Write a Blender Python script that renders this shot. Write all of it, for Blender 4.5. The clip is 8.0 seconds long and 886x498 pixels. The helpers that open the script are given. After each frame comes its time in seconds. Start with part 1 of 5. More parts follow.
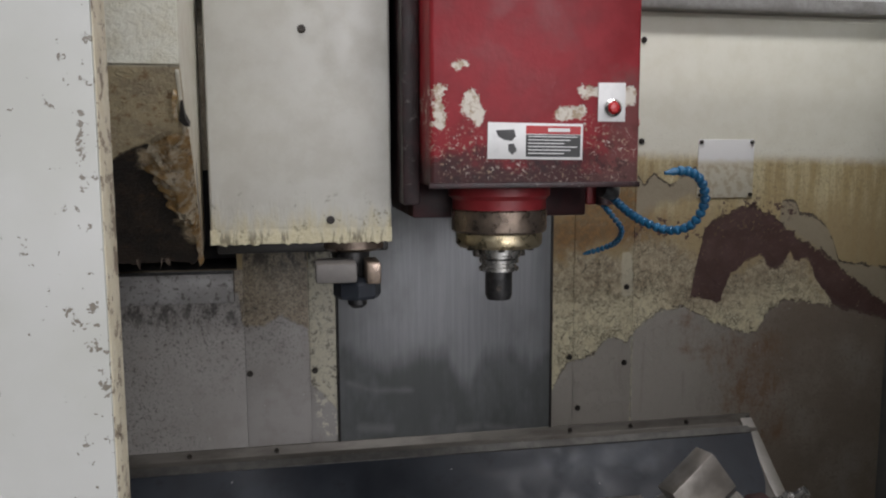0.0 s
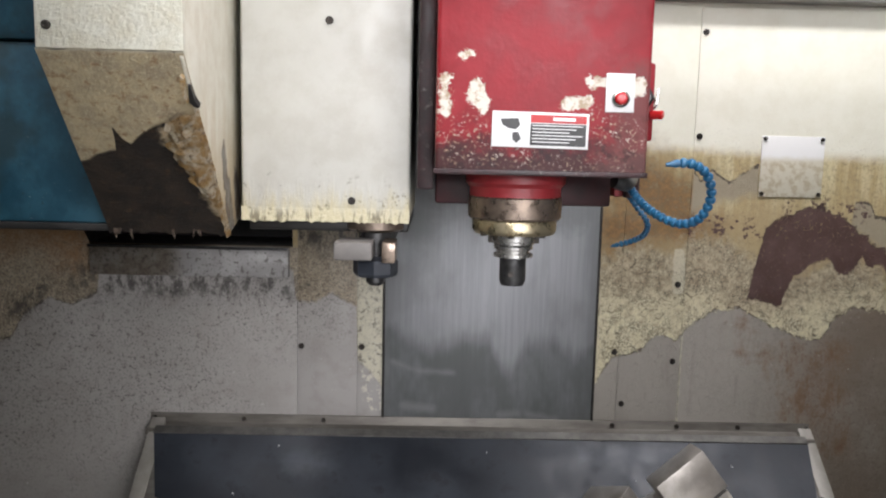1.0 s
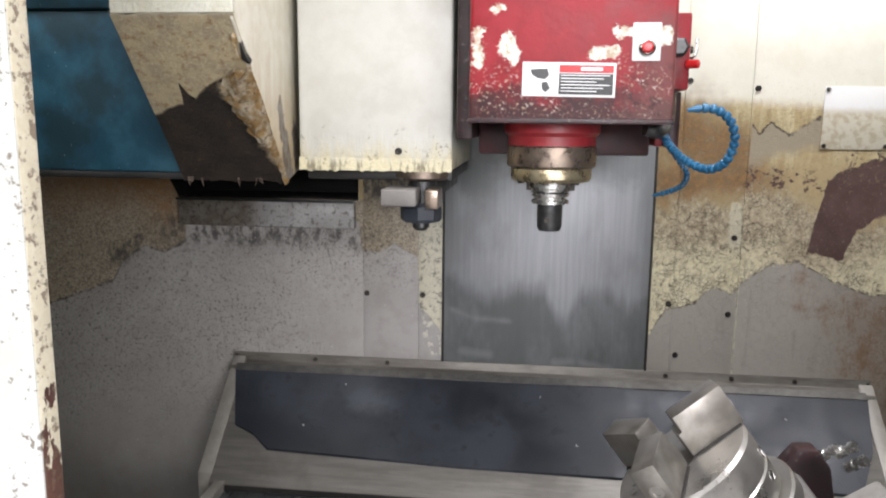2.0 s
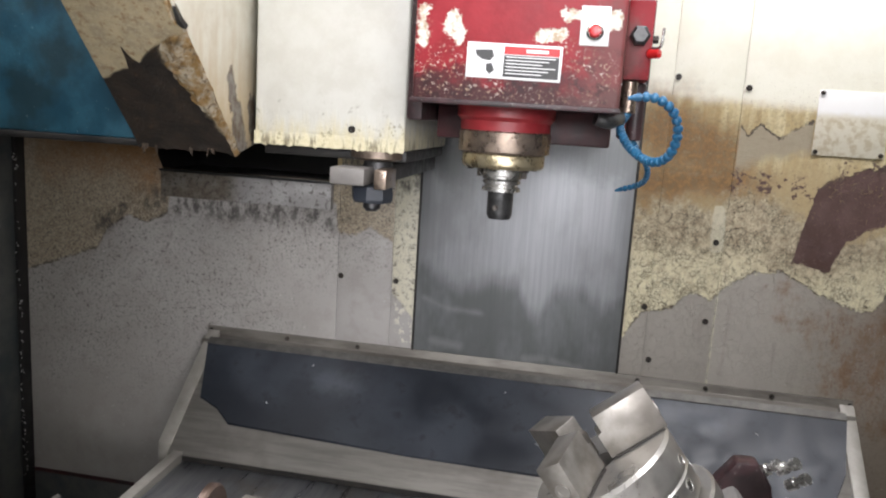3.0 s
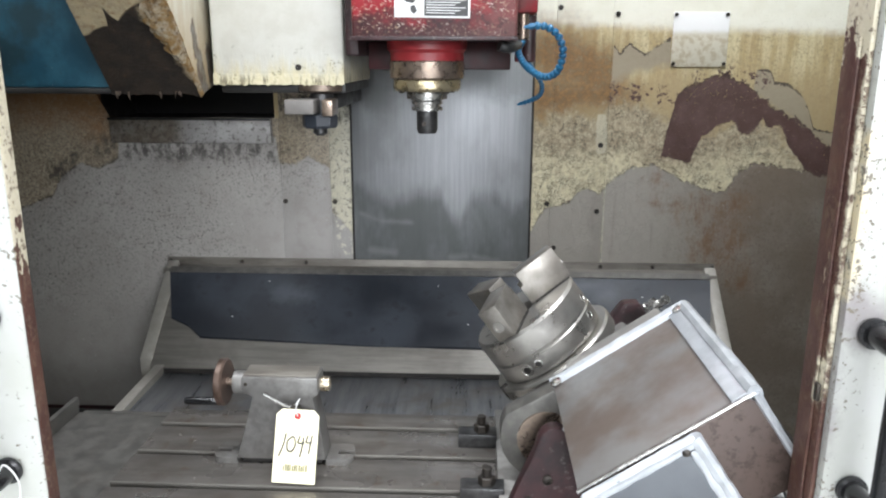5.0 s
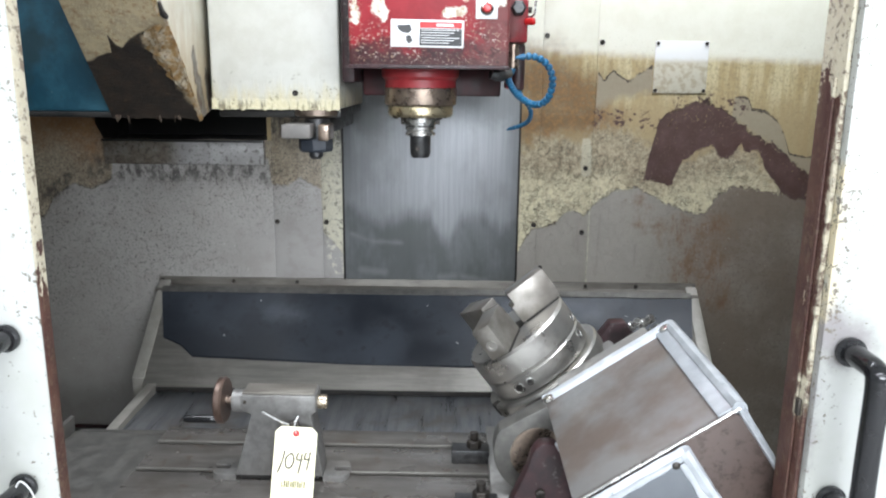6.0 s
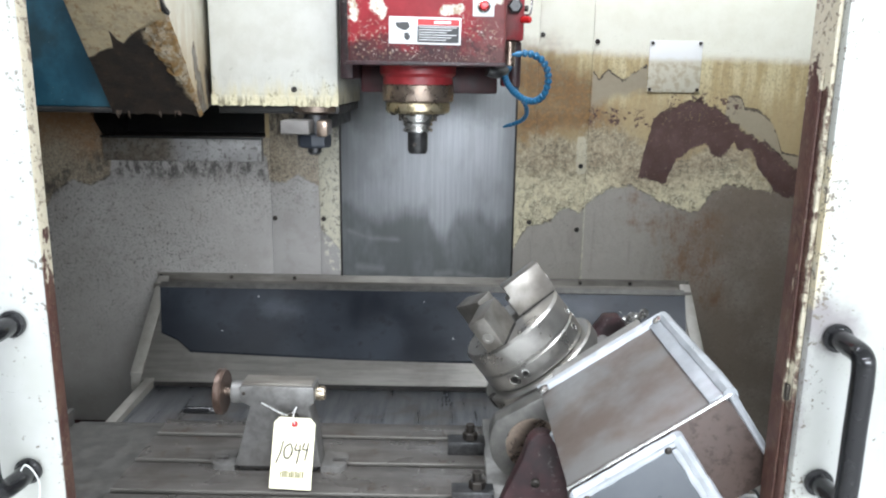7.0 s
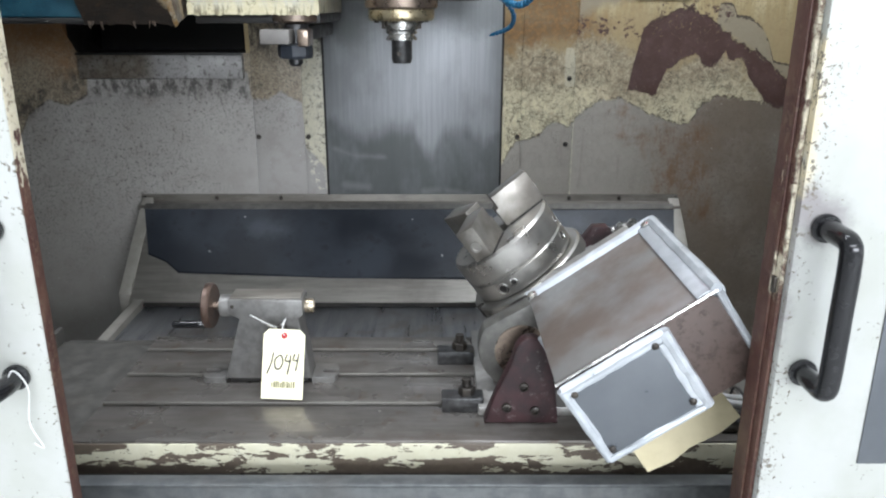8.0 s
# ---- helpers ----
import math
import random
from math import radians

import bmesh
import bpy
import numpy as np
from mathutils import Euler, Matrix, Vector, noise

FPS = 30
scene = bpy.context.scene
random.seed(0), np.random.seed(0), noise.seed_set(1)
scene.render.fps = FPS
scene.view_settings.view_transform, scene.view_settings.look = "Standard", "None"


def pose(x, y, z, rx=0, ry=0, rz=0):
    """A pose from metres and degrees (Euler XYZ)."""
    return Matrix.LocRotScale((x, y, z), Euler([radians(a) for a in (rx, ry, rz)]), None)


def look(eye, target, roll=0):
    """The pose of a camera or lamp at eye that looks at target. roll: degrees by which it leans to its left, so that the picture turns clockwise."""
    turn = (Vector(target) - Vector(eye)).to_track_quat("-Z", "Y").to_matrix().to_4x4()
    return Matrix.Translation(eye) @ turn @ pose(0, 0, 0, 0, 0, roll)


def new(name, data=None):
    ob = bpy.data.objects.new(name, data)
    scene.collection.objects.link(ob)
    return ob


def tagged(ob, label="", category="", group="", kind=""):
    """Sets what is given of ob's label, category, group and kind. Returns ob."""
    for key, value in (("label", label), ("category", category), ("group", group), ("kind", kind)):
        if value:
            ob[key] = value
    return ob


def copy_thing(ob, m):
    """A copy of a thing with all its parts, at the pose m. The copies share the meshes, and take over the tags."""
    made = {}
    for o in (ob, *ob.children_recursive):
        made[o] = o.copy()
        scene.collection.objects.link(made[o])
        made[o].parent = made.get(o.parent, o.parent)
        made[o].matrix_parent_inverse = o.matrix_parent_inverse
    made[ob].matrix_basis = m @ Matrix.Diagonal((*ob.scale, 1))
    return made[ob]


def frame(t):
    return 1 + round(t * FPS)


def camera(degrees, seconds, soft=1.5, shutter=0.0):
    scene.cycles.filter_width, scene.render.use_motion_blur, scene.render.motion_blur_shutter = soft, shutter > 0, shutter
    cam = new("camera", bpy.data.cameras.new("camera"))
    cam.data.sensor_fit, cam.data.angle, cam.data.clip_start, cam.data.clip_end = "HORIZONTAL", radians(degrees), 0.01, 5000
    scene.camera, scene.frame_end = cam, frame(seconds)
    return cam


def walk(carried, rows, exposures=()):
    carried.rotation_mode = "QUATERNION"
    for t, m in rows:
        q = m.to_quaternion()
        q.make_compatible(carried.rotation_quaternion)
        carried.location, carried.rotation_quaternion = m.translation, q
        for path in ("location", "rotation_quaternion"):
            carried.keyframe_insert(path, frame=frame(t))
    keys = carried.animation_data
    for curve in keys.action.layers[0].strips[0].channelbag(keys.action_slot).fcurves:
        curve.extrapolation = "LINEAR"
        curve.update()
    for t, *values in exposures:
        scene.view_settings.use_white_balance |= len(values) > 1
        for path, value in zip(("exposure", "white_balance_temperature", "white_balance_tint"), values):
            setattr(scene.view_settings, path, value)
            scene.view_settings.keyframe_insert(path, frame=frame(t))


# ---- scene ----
cam = camera(60.61, 8.0, soft=2.1)


PATH = [
    (0, pose(-0.440, 0.580, 1.683, 83.33, 0.23, -10.28)),
    (0.5, pose(-0.353, 0.592, 1.676, 83.11, 0.32, -6.38)),
    (1, pose(-0.231, 0.504, 1.670, 82.83, -1.33, -0.73)),
    (1.5, pose(-0.142, 0.389, 1.642, 81.28, -0.87, 4.50)),
    (1.7, look((-0.122, 0.380, 1.641), (-0.336, 2.342, 1.320), 0.2)),
    (2.8, look((0.027, 0.495, 1.618), (-0.267, 2.443, 1.271), 2.5)),
    (3, pose(0.103, 0.460, 1.612, 80.02, -3.56, 10.76)),
    (3.5, pose(0.205, 0.366, 1.575, 76.71, -3.71, 11.95)),
    (4, pose(0.173, 0.258, 1.554, 73.06, 0.03, 8.09)),
    (4.5, pose(0.098, 0.147, 1.575, 72.76, 0.18, 3.94)),
    (5, pose(0.065, 0.066, 1.594, 75.89, -0.13, 2.58)),
    (5.2, look((0.049, 0.056, 1.608), (-0.020, 1.998, 1.134), 0.4)),
    (6.3, look((0.032, -0.006, 1.616), (0.005, 1.946, 1.181), 0.5)),
    (6.5, pose(0.035, -0.014, 1.615, 77.47, -0.49, 0.82)),
    (7, pose(0.029, -0.017, 1.602, 77.40, -0.79, 0.76)),
    (7.5, pose(0.034, -0.017, 1.576, 75.01, -0.50, 0.21)),
    (8, pose(0.035, -0.012, 1.553, 72.14, -0.12, -0.23)),
]
EXPOSURES = [(0.0, -1.3, 6700, 20), (0.3, -0.9, 6700, 20), (0.6, -0.55, 6700, 20), (1.0, -0.2, 6700, 20), (1.5, 0.0, 6700, 20), (3.5, 0.1, 6700, 19), (4.5, 0.03, 6500, 16), (5.0, 0.08, 6430, 15), (6.5, 0.12, 6210, 14), (7.5, 0.05, 6210, 14), (8.0, -0.08, 6230, 14)]
walk(cam, PATH, EXPOSURES)

# ---- light: the workshop's ceiling strips and its pale, diffuse surroundings ----
world = bpy.data.worlds.new("workshop_air")
scene.world = world
world.use_nodes = True
world.node_tree.nodes["Background"].inputs[0].default_value = (0.93, 0.97, 1.0, 1)
world.node_tree.nodes["Background"].inputs[1].default_value = 0.25


def strip_light(name, x, y, z, sx, sy, power, tilt=0.0):
    d = bpy.data.lights.new(name, "AREA")
    d.shape, d.size, d.size_y, d.energy, d.color = "RECTANGLE", sx, sy, power, (0.92, 0.98, 1.0)
    ob = new(name, d)
    ob.matrix_world = pose(x, y, z, tilt, 0, 0)
    return ob


strip_light("ceiling_strip", -0.1, 1.3, 4.1, 4.4, 0.4, 170)
strip_light("ceiling_strip", 0.0, -2.4, 3.7, 4.5, 0.4, 190)
# added area light high across the workshop; no window is built there
strip_light("added_front_light", 3.4, -7.9, 3.2, 8.6, 1.8, 950, 84)


# ---- materials ----
class Graph:
    """Short forms for a node material."""

    def __init__(self, name):
        self.m = bpy.data.materials.new(name)
        self.m.use_nodes = True
        self.t = self.m.node_tree
        self.b = self.t.nodes["Principled BSDF"]
        self.p = self.node("ShaderNodeNewGeometry").outputs["Position"]

    def node(self, kind):
        return self.t.nodes.new(kind)

    def put(self, sock, v):
        if isinstance(v, bpy.types.NodeSocket):
            self.t.links.new(v, sock)
        elif sock.type == "RGBA" and not hasattr(v, "__len__"):
            sock.default_value = (v, v, v, 1)
        elif sock.type == "RGBA":
            sock.default_value = (*v[:3], 1)
        else:
            sock.default_value = v

    def math(self, op, a, b=0.0, c=0.0, clamp=False):
        n = self.node("ShaderNodeMath")
        n.operation, n.use_clamp = op, clamp
        for s_, v in zip(n.inputs, (a, b, c)):
            self.put(s_, v)
        return n.outputs[0]

    def vec(self, op, a, b=(0, 0, 0), out=0):
        n = self.node("ShaderNodeVectorMath")
        n.operation = op
        self.put(n.inputs[0], a)
        self.put(n.inputs[1], b)
        return n.outputs[out]

    def local(self):
        return self.node("ShaderNodeTexCoord").outputs["Object"]

    def noise(self, scale, detail=4.0, rough=0.55, stretch=None, p=None, distort=0.0):
        p = p or self.p
        if stretch:
            p = self.vec("MULTIPLY", p, stretch)
        n = self.node("ShaderNodeTexNoise")
        self.put(n.inputs["Vector"], p)
        n.inputs["Scale"].default_value, n.inputs["Detail"].default_value = scale, detail
        n.inputs["Roughness"].default_value, n.inputs["Distortion"].default_value = rough, distort
        return n.outputs["Fac"]

    def cracks(self, scale, p=None):
        w = self.node("ShaderNodeTexNoise")
        self.put(w.inputs["Vector"], p or self.p)
        w.inputs["Scale"].default_value = scale * 0.8
        q = self.vec("ADD", p or self.p, self.vec("MULTIPLY", w.outputs["Color"], (0.6 / scale,) * 3))
        n = self.node("ShaderNodeTexVoronoi")
        n.feature = "DISTANCE_TO_EDGE"
        self.put(n.inputs["Vector"], q)
        n.inputs["Scale"].default_value = scale
        return n.outputs["Distance"]

    def ramp(self, x, lo, hi, a=0.0, b=1.0):
        n = self.node("ShaderNodeMapRange")
        n.interpolation_type = "SMOOTHSTEP"
        for s_, v in zip(n.inputs[:5], (x, lo, hi, a, b)):
            self.put(s_, v)
        return n.outputs[0]

    def mix(self, f, a, b):
        n = self.node("ShaderNodeMix")
        n.data_type = "RGBA"
        self.put(n.inputs[0], f)
        self.put(n.inputs[6], a)
        self.put(n.inputs[7], b)
        return n.outputs[2]

    def mixf(self, f, a, b):
        n = self.node("ShaderNodeMix")
        n.data_type = "FLOAT"
        self.put(n.inputs[0], f)
        self.put(n.inputs[2], a)
        self.put(n.inputs[3], b)
        return n.outputs[0]

    def axis(self, k, p=None):
        n = self.node("ShaderNodeSeparateXYZ")
        self.put(n.inputs[0], p or self.p)
        return n.outputs["XYZ".index(k)]

    def patch(self, segs, amp=0.04, jag=9.0, edge=0.004, p=None, flat=(1, 0, 1), fine=1.0):
        """1 inside ragged capsules (x1, z1, x2, z2, r) laid in a plane; two sizes of raggedness."""
        p = p or self.p
        keep = [i for i in range(3) if flat[i]]
        q = self.vec("MULTIPLY", p, flat)
        best = None
        for s_ in segs:
            a, b = [0.0] * 3, [0.0] * 3
            a[keep[0]], a[keep[1]], b[keep[0]], b[keep[1]] = s_[:4]
            ab = [v - u for u, v in zip(a, b)]
            ll = sum(v * v for v in ab)
            rel = self.vec("SUBTRACT", q, tuple(a))
            if ll > 1e-9:
                h = self.math("DIVIDE", self.vec("DOT_PRODUCT", rel, tuple(ab), 1), ll, clamp=True)
                sc = self.node("ShaderNodeVectorMath")
                sc.operation = "SCALE"
                sc.inputs[0].default_value = tuple(ab)
                self.put(sc.inputs["Scale"], h)
                rel = self.vec("SUBTRACT", rel, sc.outputs[0])
            d = self.math("SUBTRACT", self.vec("LENGTH", rel, out=1), s_[4])
            best = d if best is None else self.math("MINIMUM", best, d)
        n1 = self.math("MULTIPLY", self.math("SUBTRACT", self.noise(jag, 5, 0.65, p=p), 0.5), amp * 2)
        n2 = self.math("MULTIPLY", self.math("SUBTRACT", self.noise(jag * 6, 3, 0.6, p=p), 0.5), amp * 0.5 * fine)
        d = self.math("ADD", best, self.math("ADD", n1, n2))
        self.rim = self.ramp(self.math("ABSOLUTE", d), 0.006, 0.001)
        return self.ramp(d, edge, -edge)

    def level(self, x, points):
        """A height that follows x through a few corners."""
        x0, x1 = points[0][0], points[-1][0]
        zs = [p[1] for p in points]
        lo, hi = min(zs), max(zs) + 1e-4
        n = self.node("ShaderNodeValToRGB")
        self.put(n.inputs[0], self.math("DIVIDE", self.math("SUBTRACT", x, x0), x1 - x0, clamp=True))
        stops = n.color_ramp.elements
        while len(stops) < len(points):
            stops.new(0.5)
        for k, (px, pz) in enumerate(points):
            stops[k].position = (px - x0) / (x1 - x0)
        for k, (px, pz) in enumerate(points):
            v = (pz - lo) / (hi - lo)
            stops[k].color = (v, v, v, 1)
        return self.math("ADD", self.math("MULTIPLY", n.outputs[0], hi - lo), lo)

    def under(self, points, amp=0.012, jag=22.0, edge=0.003, fine=1.0):
        """1 below a ragged line drawn over x; the line itself is kept as the rim."""
        n1 = self.math("MULTIPLY", self.math("SUBTRACT", self.noise(jag, 5, 0.65), 0.5), amp * 2)
        n2 = self.math("MULTIPLY", self.math("SUBTRACT", self.noise(jag * 5, 3, 0.6), 0.5), amp * fine)
        d = self.math("ADD", self.math("SUBTRACT", self.level(self.axis("X"), points), self.axis("Z")), self.math("ADD", n1, n2))
        self.rim = self.ramp(self.math("ABSOLUTE", d), 0.006, 0.001)
        return self.ramp(d, -edge, edge)

    def done(self, color, rough, metal=0.0, height=None, bump=0.3, dist=0.002, spec=0.5):
        self.put(self.b.inputs["Base Color"], color)
        self.put(self.b.inputs["Roughness"], rough)
        self.put(self.b.inputs["Metallic"], metal)
        self.b.inputs["Specular IOR Level"].default_value = spec
        if height is not None:
            n = self.node("ShaderNodeBump")
            n.inputs["Strength"].default_value, n.inputs["Distance"].default_value = bump, dist
            self.put(n.inputs["Height"], height)
            self.t.links.new(n.outputs[0], self.b.inputs["Normal"])
        return self.m


def plain(name, a, b, rough=0.5, metal=0.0, scale=30.0, bump=0.25, spread=0.12, local=False, stretch=None, spec=0.5):
    """A surface that varies between two colours at two scales."""
    g = Graph(name)
    p = g.local() if local else g.p
    n1, n2 = g.noise(scale, 5, 0.6, p=p, stretch=stretch), g.noise(scale * 0.17, 3, 0.5, p=p)
    f = g.math("ADD", g.math("MULTIPLY", n1, 0.5), g.math("MULTIPLY", n2, 0.5))
    return g.done(g.mix(g.ramp(f, 0.36, 0.64), a, b), g.ramp(n1, 0.25, 0.75, max(rough - spread, 0.04), min(rough + spread, 1)),
                  metal, g.noise(scale * 4, 3, 0.6, p=p), bump, 0.001, spec)


PURPLE = (0.080, 0.040, 0.032)


def wall_paint_right():
    g = Graph("worn_wall_paint")
    x, z = g.axis("X"), g.axis("Z")
    mid, broad = g.noise(14, 5, 0.65), g.noise(4.5, 4, 0.6)
    runs = g.noise(34, 5, 0.65, (1, 1, 0.10))
    flake, fleck = g.noise(48, 7, 0.78), g.noise(120, 6, 0.8)
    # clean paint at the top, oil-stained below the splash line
    clean = g.mix(g.ramp(mid, 0.35, 0.7), (0.78, 0.765, 0.645), (0.735, 0.715, 0.585))
    oily = g.mix(g.ramp(runs, 0.36, 0.64), (0.64, 0.56, 0.33), (0.45, 0.34, 0.165))
    oily = g.mix(g.ramp(fleck, 0.46, 0.68, 0, 0.75), oily, (0.25, 0.19, 0.105))
    line = g.math("ADD", z, g.math("ADD", g.math("MULTIPLY", x, 0.028), g.math("MULTIPLY", g.math("SUBTRACT", mid, 0.5), 0.05)))
    col = g.mix(g.ramp(line, 1.690, 1.730), oily, clean)
    pits = g.math("MULTIPLY", g.ramp(g.noise(220, 3, 0.7), 0.62, 0.69), g.ramp(z, 1.86, 1.66))
    col = g.mix(g.math("MULTIPLY", pits, 0.75), col, (0.16, 0.12, 0.07))
    tawny = g.mix(runs, (0.27, 0.175, 0.080), (0.49, 0.39, 0.21))
    col = g.mix(g.ramp(g.math("ADD", z, g.math("MULTIPLY", g.math("SUBTRACT", broad, 0.5), 0.25)), 1.62, 1.46, 0, 0.75), col, tawny)
    # brown oil soak beside the hose
    soak = g.patch([(0.30, 1.62, 0.44, 1.57, 0.085), (0.28, 1.46, 0.50, 1.49, 0.055)], 0.15, 5, 0.08)
    col = g.mix(g.math("MULTIPLY", soak, g.ramp(flake, 0.30, 0.55, 0.5, 0.95)), col, g.mix(g.ramp(flake, 0.4, 0.6), (0.105, 0.050, 0.017), (0.28, 0.15, 0.052)))
    # blistered, crackled paint: grey-brown higher up, pale yellow towards its broken lower edge
    grit = g.noise(260, 5, 0.8)
    high = g.mix(g.ramp(flake, 0.36, 0.66), g.mix(mid, (0.53, 0.45, 0.30), (0.62, 0.545, 0.38)), (0.30, 0.235, 0.15))
    high = g.mix(g.ramp(grit, 0.48, 0.68, 0, 0.70), high, (0.105, 0.082, 0.055))
    high = g.mix(g.ramp(fleck, 0.40, 0.28, 0, 0.8), high, (0.66, 0.61, 0.47))
    low = g.mix(g.ramp(flake, 0.42, 0.70), g.mix(mid, (0.65, 0.59, 0.38), (0.76, 0.71, 0.51)), (0.42, 0.345, 0.22))
    low = g.mix(g.ramp(grit, 0.54, 0.72, 0, 0.75), low, (0.15, 0.12, 0.08))
    crk = g.mix(g.ramp(g.math("ADD", z, g.math("MULTIPLY", g.math("SUBTRACT", broad, 0.5), 0.3)), 1.33, 1.19), high, low)
    split = g.math("MAXIMUM", g.math("MULTIPLY", g.ramp(g.cracks(40), 0.026, 0.006), g.ramp(flake, 0.44, 0.54)), g.math("MULTIPLY", g.ramp(g.cracks(100), 0.06, 0.012), g.ramp(mid, 0.46, 0.56)))
    crk = g.mix(g.math("MULTIPLY", split, 0.85), crk, (0.085, 0.068, 0.045))
    blister = g.under([(0.20, 1.40), (0.32, 1.42), (0.46, 1.40), (0.52, 1.47), (0.62, 1.44), (0.70, 1.40), (0.80, 1.33), (0.92, 1.40), (1.05, 1.37), (1.15, 1.28), (1.36, 1.20)], 0.10, 9, 0.035, 1.2)
    col = g.mix(blister, col, crk)
    strip = g.patch([(0.478, 1.40, 0.482, 1.30, 0.017)], 0.012, 30, 0.004)
    col = g.mix(g.math("MULTIPLY", strip, 0.85), col, (0.60, 0.56, 0.42))
    # scabbed undercoat with dark broken edges
    for top, foot in (([(0.505, 1.50), (0.506, 1.637), (0.528, 1.611), (0.558, 1.643), (0.608, 1.607), (0.664, 1.647), (0.690, 1.655), (0.692, 1.50)], [(0.50, 1.51), (0.58, 1.55), (0.70, 1.575)]),
                      ([(0.965, 1.47), (0.972, 1.558), (1.017, 1.554), (1.033, 1.519), (1.083, 1.511), (1.121, 1.484), (1.154, 1.431), (1.175, 1.37), (1.24, 1.36), (1.36, 1.34)], [(0.96, 1.49), (1.007, 1.46), (1.10, 1.40), (1.36, 1.2)])):
        over = g.under(top, 0.012, 30, 0.003, 1.4)
        rim = g.rim
        scab = g.math("MULTIPLY", over, g.math("SUBTRACT", 1.0, g.under(foot, 0.02, 25, 0.02)))
        col = g.mix(scab, col, g.mix(flake, (0.27, 0.225, 0.15), (0.40, 0.345, 0.245)))
        col = g.mix(g.math("MULTIPLY", g.math("MULTIPLY", rim, g.math("SUBTRACT", 1.0, g.under(foot, 0.01, 25, 0.01))), g.ramp(mid, 0.40, 0.50)), col, (0.06, 0.045, 0.03))
    # red-brown primer: spots, then the arch
    dots = g.math("MULTIPLY", g.ramp(g.noise(60, 5, 0.7), 0.53, 0.57), g.patch([(0.52, 1.49, 0.74, 1.47, 0.035), (0.80, 1.53, 0.99, 1.53, 0.03), (0.86, 1.57, 0.88, 1.56, 0.015)], 0.05, 20, 0.012))
    col = g.mix(dots, col, PURPLE)
    top = g.under([(0.676, 1.24), (0.686, 1.29), (0.705, 1.40), (0.724, 1.48), (0.763, 1.507), (0.805, 1.531), (0.849, 1.544), (0.902, 1.532), (0.969, 1.496), (1.007, 1.465), (1.073, 1.421), (1.121, 1.395), (1.16, 1.368), (1.214, 1.323), (1.36, 1.22)], 0.030, 24, 0.003, 1.6)
    rim = g.rim
    foot = g.under([(0.676, 1.272), (0.72, 1.272), (0.779, 1.255), (0.790, 1.29), (0.812, 1.341), (0.858, 1.378), (0.908, 1.397), (0.944, 1.354), (0.978, 1.358), (1.007, 1.403), (1.025, 1.372), (1.07, 1.377), (1.101, 1.315), (1.165, 1.235), (1.225, 1.175), (1.36, 1.05)], 0.018, 30, 0.003, 1.4)
    arch = g.math("MULTIPLY", g.math("MULTIPLY", top, g.math("SUBTRACT", 1.0, foot)), g.ramp(g.math("ADD", fleck, g.math("MULTIPLY", g.ramp(z, 1.40, 1.52), 0.06)), 0.66, 0.62))
    dust = g.ramp(g.noise(110, 5, 0.75), 0.60, 0.68, 0, 0.7)
    purple = g.mix(g.ramp(mid, 0.4, 0.7), PURPLE, (0.125, 0.070, 0.060))
    col = g.mix(arch, col, g.mix(dust, purple, (0.25, 0.19, 0.14)))
    col = g.mix(g.math("MULTIPLY", g.math("MULTIPLY", rim, g.math("SUBTRACT", 1.0, foot)), 0.45), col, (0.05, 0.035, 0.03))
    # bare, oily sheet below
    bare = g.under([(0.248, 1.00), (0.283, 1.07), (0.31, 1.10), (0.384, 1.111), (0.409, 1.154), (0.436, 1.167), (0.483, 1.143), (0.525, 1.195), (0.594, 1.236), (0.656, 1.247), (0.693, 1.23), (0.759, 1.197), (0.852, 1.158), (0.906, 1.158), (0.92, 1.189), (0.942, 1.226), (0.992, 1.253), (1.072, 1.245), (1.179, 1.227), (1.36, 1.18)], 0.020, 24, 0.003, 1.6)
    edge = g.rim
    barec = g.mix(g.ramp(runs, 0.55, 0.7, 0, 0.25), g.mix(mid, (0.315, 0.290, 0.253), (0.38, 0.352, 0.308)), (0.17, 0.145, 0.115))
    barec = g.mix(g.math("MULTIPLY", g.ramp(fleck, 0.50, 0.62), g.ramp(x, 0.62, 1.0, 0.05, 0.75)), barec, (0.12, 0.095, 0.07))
    # oily brown towards the right, with the shade there put into the colour
    side_darkening = g.math("MULTIPLY", g.ramp(x, 0.66, 1.05), g.ramp(broad, 0.30, 0.58, 0.45, 0.88))
    barec = g.mix(side_darkening, barec, (0.175, 0.135, 0.096))
    drip = g.noise(26, 6, 0.75, (1, 1, 0.38))
    spots = g.math("MULTIPLY", g.patch([(0.685, 1.19, 0.695, 1.12, 0.012), (0.80, 1.10, 0.92, 1.10, 0.05), (0.85, 1.04, 0.88, 0.90, 0.045), (0.94, 1.0, 1.0, 0.84, 0.03)], 0.12, 12, 0.05, fine=2), g.ramp(drip, 0.42, 0.60, 0.15, 1.0))
    barec = g.mix(g.math("MULTIPLY", spots, 0.75), barec, g.mix(flake, (0.115, 0.050, 0.020), (0.24, 0.12, 0.045)))
    lint = g.ramp(g.noise(130, 2, 0.5), 0.735, 0.75)
    barec = g.mix(lint, barec, (0.50, 0.48, 0.42))
    col = g.mix(bare, col, barec)
    col = g.mix(g.math("MULTIPLY", edge, g.ramp(flake, 0.45, 0.6)), col, (0.11, 0.085, 0.055))
    seam = g.math("MULTIPLY", g.ramp(g.math("ABSOLUTE", g.math("SUBTRACT", x, 0.501)), 0.0045, 0.002), g.math("MULTIPLY", bare, g.ramp(flake, 0.60, 0.42)))
